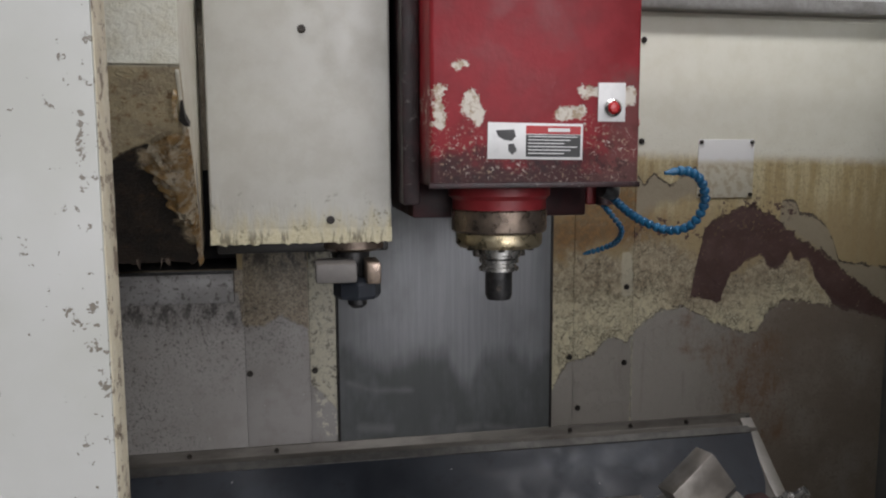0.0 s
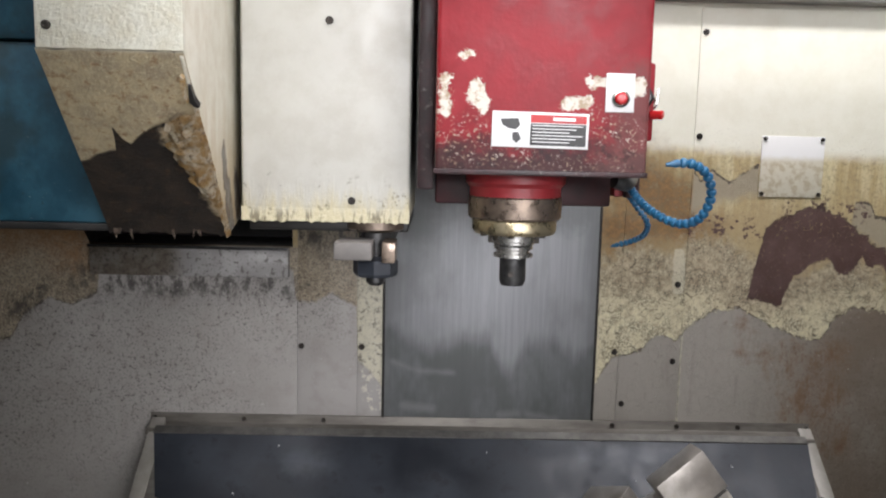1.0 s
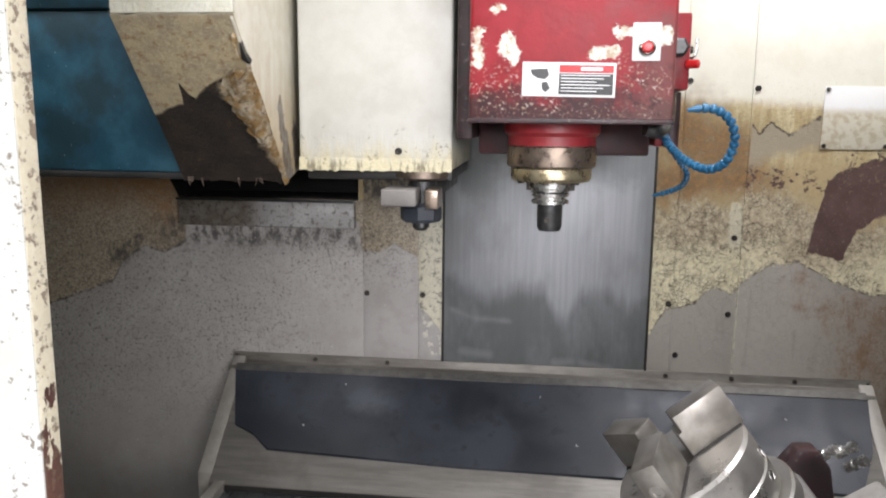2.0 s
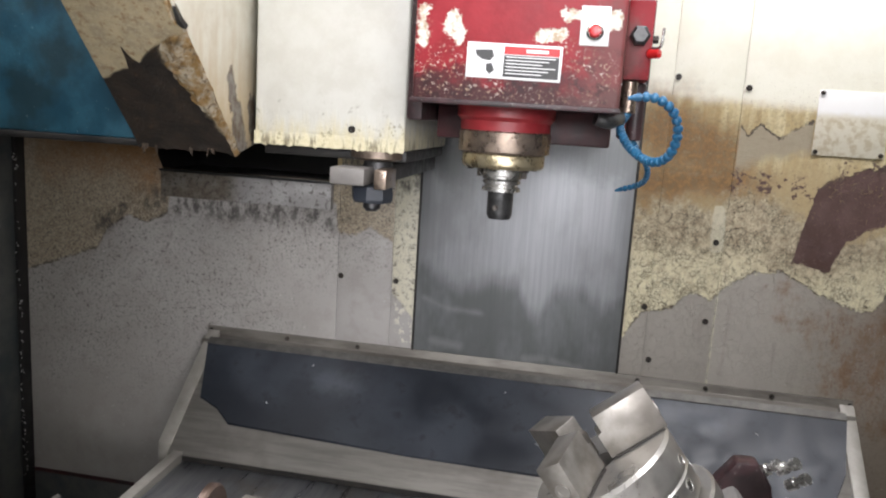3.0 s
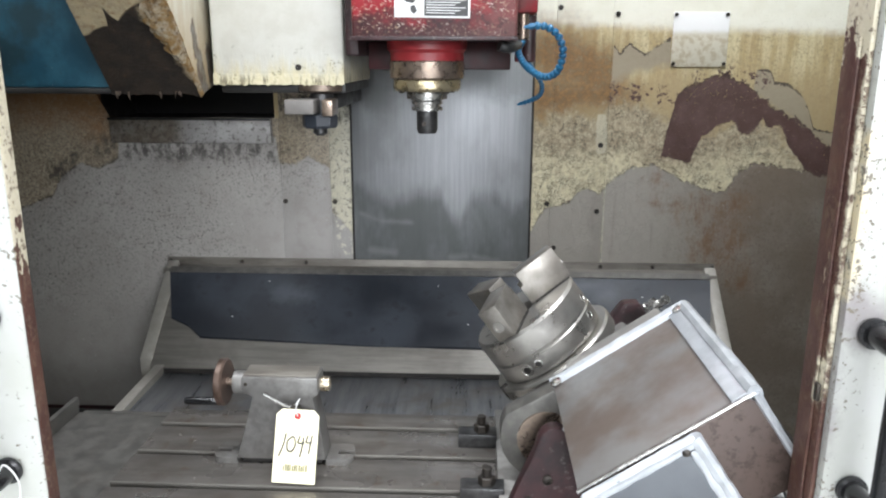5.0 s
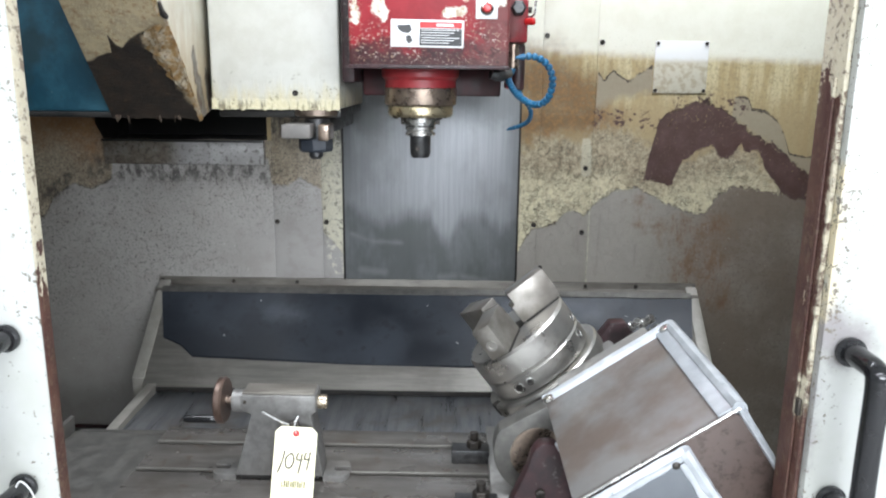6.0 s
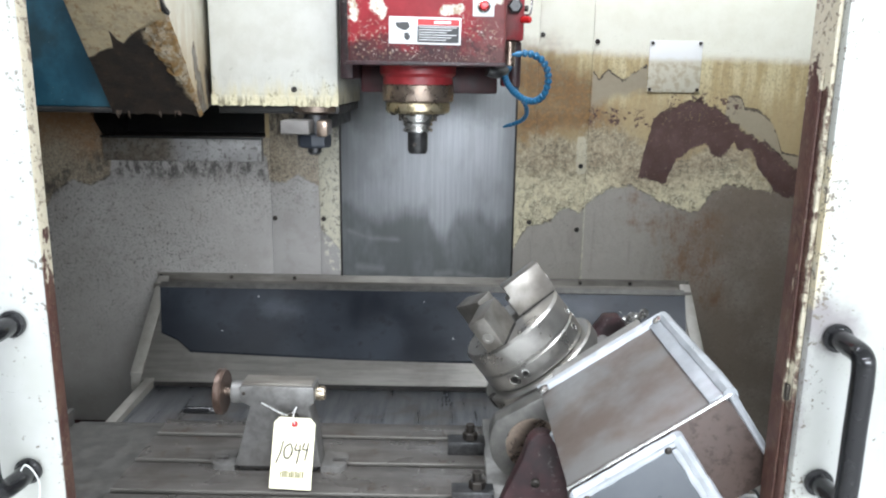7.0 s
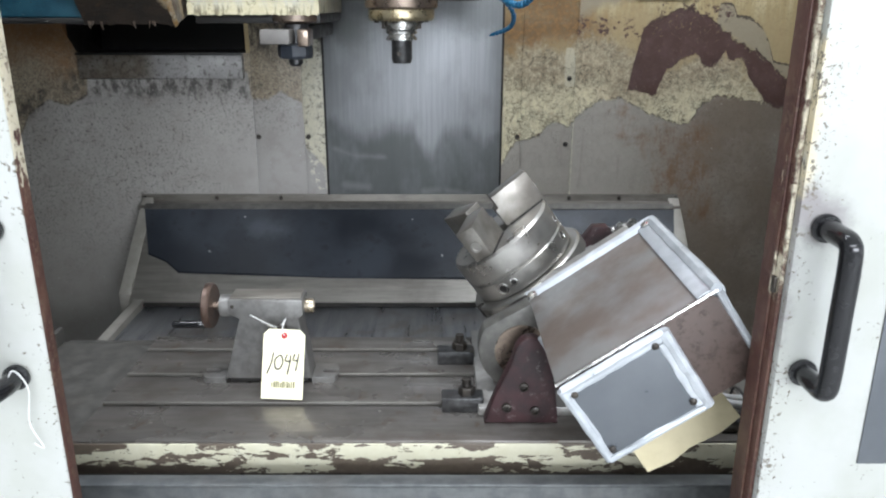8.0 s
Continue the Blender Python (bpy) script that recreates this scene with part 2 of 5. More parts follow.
    col = g.mix(seam, col, (0.56, 0.53, 0.40))
    rough = g.ramp(mid, 0.3, 0.7, 0.36, 0.56)
    h = g.math("SUBTRACT", g.math("ADD", g.math("MULTIPLY", flake, 0.9), g.math("MULTIPLY", fleck, 0.7)), g.math("MAXIMUM", bare, arch))
    h = g.math("SUBTRACT", h, g.math("MULTIPLY", g.math("MULTIPLY", split, blister), 0.8))
    rugged = g.math("MULTIPLY", h, g.mixf(bare, g.ramp(z, 1.74, 1.66, 0.25, 1.0), 0.45))
    return g.done(col, rough, 0.0, rugged, 0.9, 0.004)


def wall_paint_left():
    g = Graph("freckled_tan_wall_film")
    x, z = g.axis("X"), g.axis("Z")
    mid, flake, fleck = g.noise(14, 5, 0.65), g.noise(48, 7, 0.78), g.noise(115, 6, 0.8)
    col = g.mix(g.ramp(g.noise(230, 5, 0.8), 0.42, 0.66), g.mix(g.ramp(flake, 0.4, 0.62), (0.42, 0.36, 0.265), (0.29, 0.235, 0.165)), (0.12, 0.095, 0.068))
    soak = g.patch([(-1.55, 1.50, -1.26, 1.48, 0.10), (-1.30, 1.40, -1.24, 1.36, 0.03)], 0.14, 5, 0.08)
    col = g.mix(g.math("MULTIPLY", soak, g.ramp(flake, 0.30, 0.55, 0.5, 0.95)), col, g.mix(mid, (0.19, 0.085, 0.030), (0.36, 0.20, 0.085)))
    crk = g.mix(g.ramp(flake, 0.50, 0.62), g.mix(mid, (0.52, 0.49, 0.37), (0.62, 0.59, 0.47)), (0.185, 0.165, 0.135))
    col = g.mix(g.ramp(x, -0.444, -0.436), col, crk)
    bare = g.under([(-1.70, 1.02), (-1.43, 1.12), (-1.39, 1.188), (-1.321, 1.237), (-1.258, 1.222), (-1.181, 1.254), (-1.172, 1.33), (-0.622, 1.33), (-0.616, 1.24), (-0.558, 1.24), (-0.515, 1.266), (-0.442, 1.23), (-0.437, 1.07), (-0.40, 1.04), (-0.364, 0.99), (-0.30, 0.99)], 0.012, 18, 0.006, 1.6)
    edge = g.rim
    barec = g.mix(g.ramp(g.noise(2.2, 4), 0.35, 0.65), (0.31, 0.293, 0.273), (0.375, 0.358, 0.336))
    barec = g.mix(g.ramp(mid, 0.45, 0.65, 0, 0.35), barec, (0.25, 0.225, 0.20))
    # darker and browner towards the far left
    side_darkening = g.math("MULTIPLY", g.ramp(x, -1.10, -1.5), g.ramp(g.noise(5, 5, 0.7), 0.30, 0.58, 0.10, 0.40))
    barec = g.mix(side_darkening, barec, (0.24, 0.215, 0.19))
    scrap = g.math("MULTIPLY", g.ramp(g.noise(55, 4, 0.7), 0.53, 0.56), g.patch([(-0.40, 1.03, -0.385, 0.95, 0.03)], 0.03, 25, 0.01))
    barec = g.mix(scrap, barec, (0.58, 0.56, 0.47))
    col = g.mix(bare, col, barec)
    col = g.mix(g.math("MULTIPLY", g.math("MULTIPLY", edge, g.ramp(flake, 0.42, 0.55)), g.ramp(x, -1.15, -1.2)), col, (0.07, 0.055, 0.04))
    # black grime: spatter, and a matted band under the tool arm's slot
    speck = g.math("MAXIMUM", g.ramp(g.noise(95, 4, 0.7), 0.59, 0.64), g.ramp(g.noise(210, 4, 0.7), 0.56, 0.62))
    speck = g.math("MULTIPLY", speck, g.patch([(-1.25, 1.25, -0.6, 1.24, 0.13), (-1.5, 1.0, -1.10, 1.05, 0.32)], 0.3, 5, 0.2))
    col = g.mix(g.math("MULTIPLY", speck, 0.8), col, (0.045, 0.04, 0.035))
    clot = g.math("MULTIPLY", g.ramp(g.noise(40, 6, 0.75, (1, 1, 0.5)), 0.44, 0.58), g.patch([(-1.22, 1.29, -0.62, 1.29, 0.035), (-0.60, 1.50, -0.40, 1.47, 0.11), (-1.42, 1.19, -1.34, 1.25, 0.025)], 0.09, 10, 0.05))
    col = g.mix(g.math("MULTIPLY", clot, 0.85), col, (0.035, 0.03, 0.027))
    lint = g.math("MULTIPLY", g.ramp(g.noise(130, 2, 0.5), 0.735, 0.75), bare)
    col = g.mix(lint, col, (0.55, 0.54, 0.50))
    return g.done(col, g.ramp(mid, 0.3, 0.7, 0.30, 0.46), 0.0, g.math("SUBTRACT", g.math("MULTIPLY", flake, 0.7), bare), 0.5, 0.003)


def head_paint():
    g = Graph("chipped_red_paint")
    mid, fine = g.noise(18, 5, 0.65), g.noise(150, 4, 0.7)
    red = g.mix(g.ramp(mid, 0.35, 0.7), (0.24, 0.012, 0.018), (0.31, 0.022, 0.030))
    worn = g.math("ADD", g.axis("Z"), g.math("MULTIPLY", g.math("SUBTRACT", mid, 0.5), 0.12))
    col = g.mix(g.ramp(worn, 1.715, 1.66), red, (0.060, 0.020, 0.021))
    right = g.patch([(0.14, 1.78, 0.13, 1.66, 0.05)], 0.06, 20, 0.03)
    col = g.mix(g.math("MULTIPLY", right, 0.7), col, (0.15, 0.07, 0.065))
    flakes = g.math("MULTIPLY", g.ramp(g.noise(150, 5, 0.72), 0.57, 0.595), g.patch([(-0.20, 1.71, -0.13, 1.695, 0.028), (0.06, 1.735, 0.13, 1.70, 0.022), (-0.20, 1.668, -0.06, 1.665, 0.012), (-0.06, 1.662, 0.12, 1.655, 0.007), (-0.215, 1.78, -0.21, 1.70, 0.010)], 0.03, 22, 0.02))
    chips = g.patch([(-0.213, 1.80, -0.213, 1.75, 0.011), (-0.155, 1.785, -0.15, 1.765, 0.018), (0.005, 1.763, 0.04, 1.768, 0.011),
                     (-0.18, 1.845, -0.165, 1.848, 0.007), (0.05, 1.80, 0.07, 1.80, 0.010), (0.13, 1.79, 0.135, 1.80, 0.012)], 0.02, 40, 0.002, fine=1.5)
    chip = g.math("MAXIMUM", flakes, chips)
    soot = g.math("MULTIPLY", g.ramp(g.noise(38, 6, 0.75), 0.50, 0.60), g.ramp(worn, 1.76, 1.68))
    col = g.mix(g.math("MULTIPLY", soot, 0.75), col, (0.030, 0.014, 0.015))
    col = g.mix(chip, col, g.mix(g.ramp(g.noise(75, 5, 0.7), 0.48, 0.62), (0.70, 0.65, 0.57), (0.42, 0.32, 0.22)))
    return g.done(col, g.ramp(mid, 0.3, 0.7, 0.36, 0.55), 0.0, g.math("ADD", g.math("MULTIPLY", chip, -0.8), g.math("MULTIPLY", g.noise(70, 4), 0.5)), 0.6, 0.002, 0.35)


def cover_paint():
    """Cream paint of the tool changer's covers, furred with dried coolant low down."""
    g = Graph("crusted_cream_paint")
    z = g.axis("Z")
    mid, fine = g.noise(16, 5, 0.65), g.noise(110, 4, 0.7)
    runs = g.noise(60, 4, 0.7, (1, 1, 0.15))
    col = g.mix(g.ramp(mid, 0.35, 0.7), (0.51, 0.505, 0.455), (0.455, 0.445, 0.39))
    low = g.math("ADD", z, g.math("MULTIPLY", g.math("SUBTRACT", runs, 0.5), 0.12))
    col = g.mix(g.ramp(low, 1.60, 1.535), col, g.mix(fine, (0.42, 0.37, 0.22), (0.62, 0.57, 0.40)))
    grime = g.math("MULTIPLY", g.ramp(g.noise(40, 5, 0.75), 0.58, 0.66), g.ramp(low, 1.66, 1.57))
    col = g.mix(g.math("MULTIPLY", grime, 0.7), col, (0.14, 0.12, 0.07))
    drips = g.math("MULTIPLY", g.ramp(runs, 0.52, 0.60), g.ramp(z, 1.565, 1.535))
    col = g.mix(g.math("MULTIPLY", drips, 0.8), col, (0.11, 0.09, 0.05))
    return g.done(col, g.ramp(mid, 0.3, 0.7, 0.30, 0.5), 0.0, g.math("MULTIPLY", fine, g.ramp(low, 1.62, 1.54)), 0.7, 0.003)


def chute_paint():
    g = Graph("flaking_chute_paint")
    z = g.axis("Z")
    mid, fine = g.noise(22, 5, 0.7), g.noise(130, 4, 0.7)
    cream = g.mix(g.ramp(mid, 0.35, 0.7), (0.66, 0.65, 0.55), (0.58, 0.55, 0.43))
    tan = g.mix(g.ramp(mid, 0.35, 0.65), (0.47, 0.385, 0.235), (0.33, 0.27, 0.18))
    tan = g.mix(g.ramp(fine, 0.5, 0.65), tan, (0.47, 0.40, 0.26))
    tan = g.mix(g.ramp(g.noise(60, 6, 0.75), 0.54, 0.62, 0, 0.75), tan, (0.24, 0.135, 0.06))
    col = g.mix(g.ramp(z, 1.803, 1.812), tan, cream)
    peel = g.under([(-0.90, 1.635), (-0.823, 1.646), (-0.802, 1.657), (-0.768, 1.663), (-0.760, 1.685), (-0.756, 1.703), (-0.749, 1.682), (-0.738, 1.673), (-0.714, 1.689), (-0.689, 1.701), (-0.664, 1.709), (-0.655, 1.66), (-0.640, 1.62), (-0.626, 1.59), (-0.620, 1.548), (-0.57, 1.49)], 0.004, 30, 0.002)
    col = g.mix(peel, col, g.mix(g.ramp(mid, 0.35, 0.65), (0.011, 0.008, 0.006), (0.034, 0.023, 0.015)))
    col = g.mix(g.math("MULTIPLY", g.ramp(g.noise(48, 6, 0.75), 0.56, 0.66, 0, 0.6), peel), col, (0.10, 0.06, 0.03))
    rim = g.patch([(-0.640, 1.70, -0.630, 1.56, 0.016), (-0.67, 1.69, -0.64, 1.675, 0.012)], 0.025, 30, 0.008)
    col = g.mix(rim, col, g.mix(fine, (0.50, 0.33, 0.15), (0.62, 0.55, 0.42)))
    return g.done(col, 0.55, 0.0, g.math("SUBTRACT", g.math("ADD", g.math("MULTIPLY", fine, 0.7), g.math("MULTIPLY", rim, 2.5)), peel), 1.0, 0.006)


def chute_side_paint():
    g = Graph("grimy_chute_side_paint")
    mid, fine, runs = g.noise(22, 5, 0.7), g.noise(130, 4, 0.7), g.noise(40, 5, 0.65, (1, 1, 0.12))
    col = g.mix(g.ramp(mid, 0.35, 0.7), (0.64, 0.62, 0.52), (0.56, 0.52, 0.41))
    low = g.math("ADD", g.axis("Z"), g.math("MULTIPLY", g.math("SUBTRACT", runs, 0.5), 0.35))
    col = g.mix(g.ramp(low, 1.80, 1.55, 0, 0.85), col, g.mix(fine, (0.42, 0.30, 0.15), (0.52, 0.42, 0.27)))
    bald = g.patch([(1.93, 1.66, 1.95, 1.60, 0.020), (1.97, 1.58, 2.0, 1.52, 0.030), (2.06, 1.60, 2.1, 1.5, 0.03)], 0.03, 30, 0.004, flat=(0, 1, 1))
    col = g.mix(bald, col, g.mix(g.ramp(mid, 0.4, 0.6), (0.10, 0.06, 0.035), (0.23, 0.21, 0.18)))
    return g.done(col, 0.5, 0.0, g.math("ADD", g.math("MULTIPLY", fine, 0.7), bald), 0.6, 0.003)


def door_paint():
    g = Graph("chipped_white_door_paint")
    x = g.axis("X")
    mid = g.noise(9, 4)
    col = g.mix(g.ramp(mid, 0.35, 0.7), (0.455, 0.46, 0.437), (0.41, 0.415, 0.378))
    near = g.ramp(g.math("ABSOLUTE", g.math("SUBTRACT", x, -0.005)), 0.60, 0.515)
    chip = g.ramp(g.math("ADD", g.math("ADD", g.math("MULTIPLY", g.noise(130, 4, 0.65), 0.75), g.math("MULTIPLY", g.noise(12, 3, 0.5), 0.25)), g.math("MULTIPLY", near, 0.085)), 0.635, 0.650)
    rub = g.patch([(0.525, 1.295, 0.555, 1.275, 0.032), (0.51, 1.27, 0.515, 1.10, 0.004)], 0.03, 25, 0.02)
    col = g.mix(g.math("MULTIPLY", rub, 0.85), col, (0.22, 0.20, 0.20))
    yellow = g.patch([(0.512, 1.50, 0.512, 1.32, 0.012), (-0.517, 1.6, -0.517, 0.9, 0.006)], 0.02, 30, 0.01)
    col = g.mix(yellow, col, (0.58, 0.50, 0.33))
    col = g.mix(chip, col, (0.16, 0.14, 0.11))
    return g.done(col, g.ramp(mid, 0.3, 0.7, 0.28, 0.40), 0.0, g.math("SUBTRACT", g.math("MULTIPLY", g.noise(60), 0.15), chip), 0.4, 0.0015)


def edge_rust(name, z0, z1):
    g = Graph(name)
    mid, fine = g.noise(25, 5, 0.7), g.noise(120, 4, 0.7)
    col = g.mix(g.ramp(mid, 0.35, 0.7), (0.060, 0.022, 0.018), (0.105, 0.050, 0.034))
    left = g.noise(14, 5, 0.7, (1, 1, 0.4))
    paint = g.math("MAXIMUM", g.ramp(g.math("ADD", left, g.ramp(g.math("ADD", g.axis("Z"), g.math("MULTIPLY", mid, 0.3)), z0, z1, 0, 0.5)), 0.70, 0.72), g.patch([(0.99, 1.215, 0.995, 1.17, 0.010), (0.985, 1.62, 0.985, 1.2, 0.003)], 0.022, 45, 0.006, flat=(0, 1, 1)))
    col = g.mix(paint, col, g.mix(fine, (0.45, 0.38, 0.24), (0.66, 0.63, 0.52)))
    chips = g.math("MAXIMUM", g.ramp(g.noise(90, 5, 0.75), 0.55, 0.60), g.ramp(g.noise(30, 4, 0.7), 0.60, 0.63))
    col = g.mix(g.math("MULTIPLY", chips, 0.8), col, (0.13, 0.085, 0.055))
    return g.done(col, 0.5, 0.0, g.math("SUBTRACT", g.math("ADD", fine, paint), chips), 0.6, 0.002)


def steel(name, a, b, rough, scale=40.0, stretch=None, metal=0.85, local=False, dirt_and_shade=(0.05, 0.04, 0.03), dirty=0.3):
    g = Graph(name)
    p = g.local() if local else g.p
    n1, n2, n3 = g.noise(scale, 5, 0.65, stretch, p=p), g.noise(4.5, 4, 0.6, p=p), g.noise(scale * 4, 3, 0.6, stretch, p=p)
    col = g.mix(g.ramp(n1, 0.35, 0.65), a, b)
    grime = g.ramp(n2, 0.50, 0.68, 0, dirty)
    col = g.mix(grime, col, dirt_and_shade)
    return g.done(col, g.math("ADD", g.ramp(n1, 0.25, 0.75, rough - 0.08, rough + 0.1), g.math("MULTIPLY", grime, 0.2)), g.math("SUBTRACT", metal, g.math("MULTIPLY", grime, 0.6)), n3, 0.18, 0.001)


def table_steel():
    g = Graph("oiled_table_steel")
    n1, n2, n3 = g.noise(60, 5, 0.65, (0.15, 1, 1)), g.noise(5, 4, 0.6), g.noise(24, 5, 0.7)
    col = g.mix(g.ramp(n1, 0.3, 0.7), (0.135, 0.125, 0.112), (0.195, 0.18, 0.165))
    col = g.mix(g.ramp(n2, 0.45, 0.65, 0, 0.7), col, (0.095, 0.08, 0.066))
    col = g.mix(g.ramp(n3, 0.56, 0.68, 0, 0.6), col, (0.105, 0.068, 0.042))
    return g.done(col, g.ramp(n2, 0.3, 0.7, 0.24, 0.42), 0.55, g.noise(200, 3, 0.6, (0.2, 1, 1)), 0.15, 0.001)


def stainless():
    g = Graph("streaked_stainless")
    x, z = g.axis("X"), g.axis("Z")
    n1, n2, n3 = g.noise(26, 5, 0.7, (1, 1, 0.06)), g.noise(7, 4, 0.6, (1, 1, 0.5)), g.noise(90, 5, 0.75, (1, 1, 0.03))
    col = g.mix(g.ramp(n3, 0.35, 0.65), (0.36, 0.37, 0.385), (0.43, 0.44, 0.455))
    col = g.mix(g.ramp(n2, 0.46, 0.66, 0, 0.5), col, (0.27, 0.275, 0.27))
    # dirt, reflections and shade put into the colour: low down with a streaky upper edge, at both sides and in the
    # upper corners
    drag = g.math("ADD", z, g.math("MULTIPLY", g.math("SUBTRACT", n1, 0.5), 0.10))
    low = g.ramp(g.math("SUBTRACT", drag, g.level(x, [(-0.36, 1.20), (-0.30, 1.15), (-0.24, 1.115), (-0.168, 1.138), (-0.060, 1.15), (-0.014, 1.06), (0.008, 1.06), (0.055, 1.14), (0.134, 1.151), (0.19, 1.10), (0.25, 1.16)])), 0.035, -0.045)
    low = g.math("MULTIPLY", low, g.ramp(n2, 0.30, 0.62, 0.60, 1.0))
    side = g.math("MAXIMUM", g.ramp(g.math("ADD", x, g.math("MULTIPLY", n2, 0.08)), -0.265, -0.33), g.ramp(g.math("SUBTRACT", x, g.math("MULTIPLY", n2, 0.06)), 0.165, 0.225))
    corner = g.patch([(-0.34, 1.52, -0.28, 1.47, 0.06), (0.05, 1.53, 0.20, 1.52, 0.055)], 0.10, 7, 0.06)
    dirt_and_shade = g.math("MAXIMUM", g.math("MAXIMUM", low, g.math("MULTIPLY", side, 0.65)), g.math("MULTIPLY", corner, 0.6))
    col = g.mix(g.math("MULTIPLY", dirt_and_shade, 0.82), col, g.mix(n1, (0.105, 0.115, 0.11), (0.175, 0.185, 0.18)))
    # pale arcs and smudges, more of the sheet's reflections put into the colour
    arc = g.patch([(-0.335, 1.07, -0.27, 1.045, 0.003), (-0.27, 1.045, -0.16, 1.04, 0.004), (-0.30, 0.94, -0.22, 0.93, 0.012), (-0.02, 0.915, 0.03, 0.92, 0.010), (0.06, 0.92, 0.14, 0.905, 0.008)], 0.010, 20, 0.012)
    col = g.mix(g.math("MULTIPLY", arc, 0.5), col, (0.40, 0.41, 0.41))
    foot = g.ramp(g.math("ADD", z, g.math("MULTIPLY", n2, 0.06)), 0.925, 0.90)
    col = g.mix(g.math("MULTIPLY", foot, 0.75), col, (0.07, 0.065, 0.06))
    return g.done(col, g.math("ADD", g.ramp(n3, 0.3, 0.7, 0.40, 0.47), g.math("MULTIPLY", dirt_and_shade, 0.04)), 0.60, n3, 0.02, 0.001)


def motor_box_paint():
    g = Graph("scuffed_grey_brown_paint")
    p = g.local()
    n1, n2 = g.noise(7, 4, p=p), g.noise(45, 5, 0.7, p=p)
    col = g.mix(g.ramp(n1, 0.38, 0.62), (0.215, 0.208, 0.20), (0.165, 0.132, 0.112))
    scab = g.math("MULTIPLY", g.ramp(g.noise(70, 6, 0.75, p=p), 0.50, 0.62), g.ramp(g.axis("Y", p), 1.075, 1.064))
    col = g.mix(g.ramp(g.axis("Y", p), 1.075, 1.064, 0, 0.95), col, g.mix(n2, (0.050, 0.031, 0.025), (0.088, 0.060, 0.048)))
    col = g.mix(g.math("MULTIPLY", scab, 0.8), col, (0.035, 0.020, 0.015))
    end = g.ramp(g.axis("Y", p), 1.075, 1.064)
    return g.done(col, g.math("ADD", g.ramp(n2, 0.3, 0.7, 0.36, 0.46), g.math("MULTIPLY", end, 0.2)), g.ramp(end, 0, 1, 0.40, 0.0), n2, 0.08, 0.001)


M_WALL, M_WALL_L, M_HEAD, M_COVER, M_CHUTE, M_DOOR, M_EDGE = wall_paint_right(), wall_paint_left(), head_paint(), cover_paint(), chute_paint(), door_paint(), edge_rust("rusted_door_edge", 1.69, 1.82)
M_EDGE_CREAM = edge_rust("flaking_cream_door_edge", 0.95, 2.0)
def curl_paint():
    g = Graph("golden_curled_paint")
    n, f = g.noise(38, 5, 0.7), g.noise(110, 5, 0.75)
    col = g.mix(g.ramp(n, 0.36, 0.60), (0.66, 0.59, 0.45), (0.44, 0.27, 0.10))
    col = g.mix(g.ramp(f, 0.54, 0.64, 0, 0.8), col, (0.16, 0.09, 0.04))
    return g.done(col, 0.5, 0.0, g.math("ADD", n, f), 0.9, 0.005)


M_CURL = curl_paint()
M_CHUTE_SIDE = chute_side_paint()
M_TABLE, M_COLUMN, M_BOX = table_steel(), stainless(), motor_box_paint()
M_WAYCOVER = steel("brushed_way_cover", (0.185, 0.172, 0.152), (0.25, 0.236, 0.212), 0.42, 50, (0.1, 1, 1), 0.45, dirt_and_shade=(0.10, 0.085, 0.07), dirty=0.5)
def blue_cover():
    g = Graph("blued_sliding_cover")
    n1, n2 = g.noise(40, 5, 0.7, (1, 0.08, 1)), g.noise(5, 4, 0.6)
    col = g.mix(g.ramp(n1, 0.35, 0.65), (0.20, 0.21, 0.225), (0.33, 0.335, 0.345))
    col = g.mix(g.ramp(n2, 0.48, 0.66, 0, 0.6), col, (0.20, 0.165, 0.12))
    return g.done(col, g.ramp(n1, 0.3, 0.7, 0.26, 0.40), 0.75, n1, 0.1, 0.001)


M_BLUECOVER = blue_cover()
M_TRAY = steel("oily_tray_sheet", (0.13, 0.126, 0.116), (0.185, 0.178, 0.163), 0.36, 30, None, 0.6, dirty=0.6)
M_APRON = steel("dark_oily_apron_sheet", (0.085, 0.09, 0.092), (0.125, 0.13, 0.13), 0.40, 30, None, 0.4, dirt_and_shade=(0.05, 0.045, 0.04), dirty=0.5)
M_LEDGE = steel("browned_angle_strip", (0.135, 0.122, 0.105), (0.20, 0.185, 0.16), 0.45, 45, (0.2, 1, 1), 0.35, dirt_and_shade=(0.07, 0.055, 0.04), dirty=0.6)
M_FLANGE = plain("worn_beige_flange_paint", (0.25, 0.235, 0.205), (0.34, 0.32, 0.285), 0.48, 0.15, 30, 0.25)
M_PAN = steel("pale_pan_sheet", (0.36, 0.36, 0.35), (0.50, 0.50, 0.48), 0.45, 20, (1, 0.25, 1), 0.4, dirt_and_shade=(0.12, 0.08, 0.05), dirty=0.7)
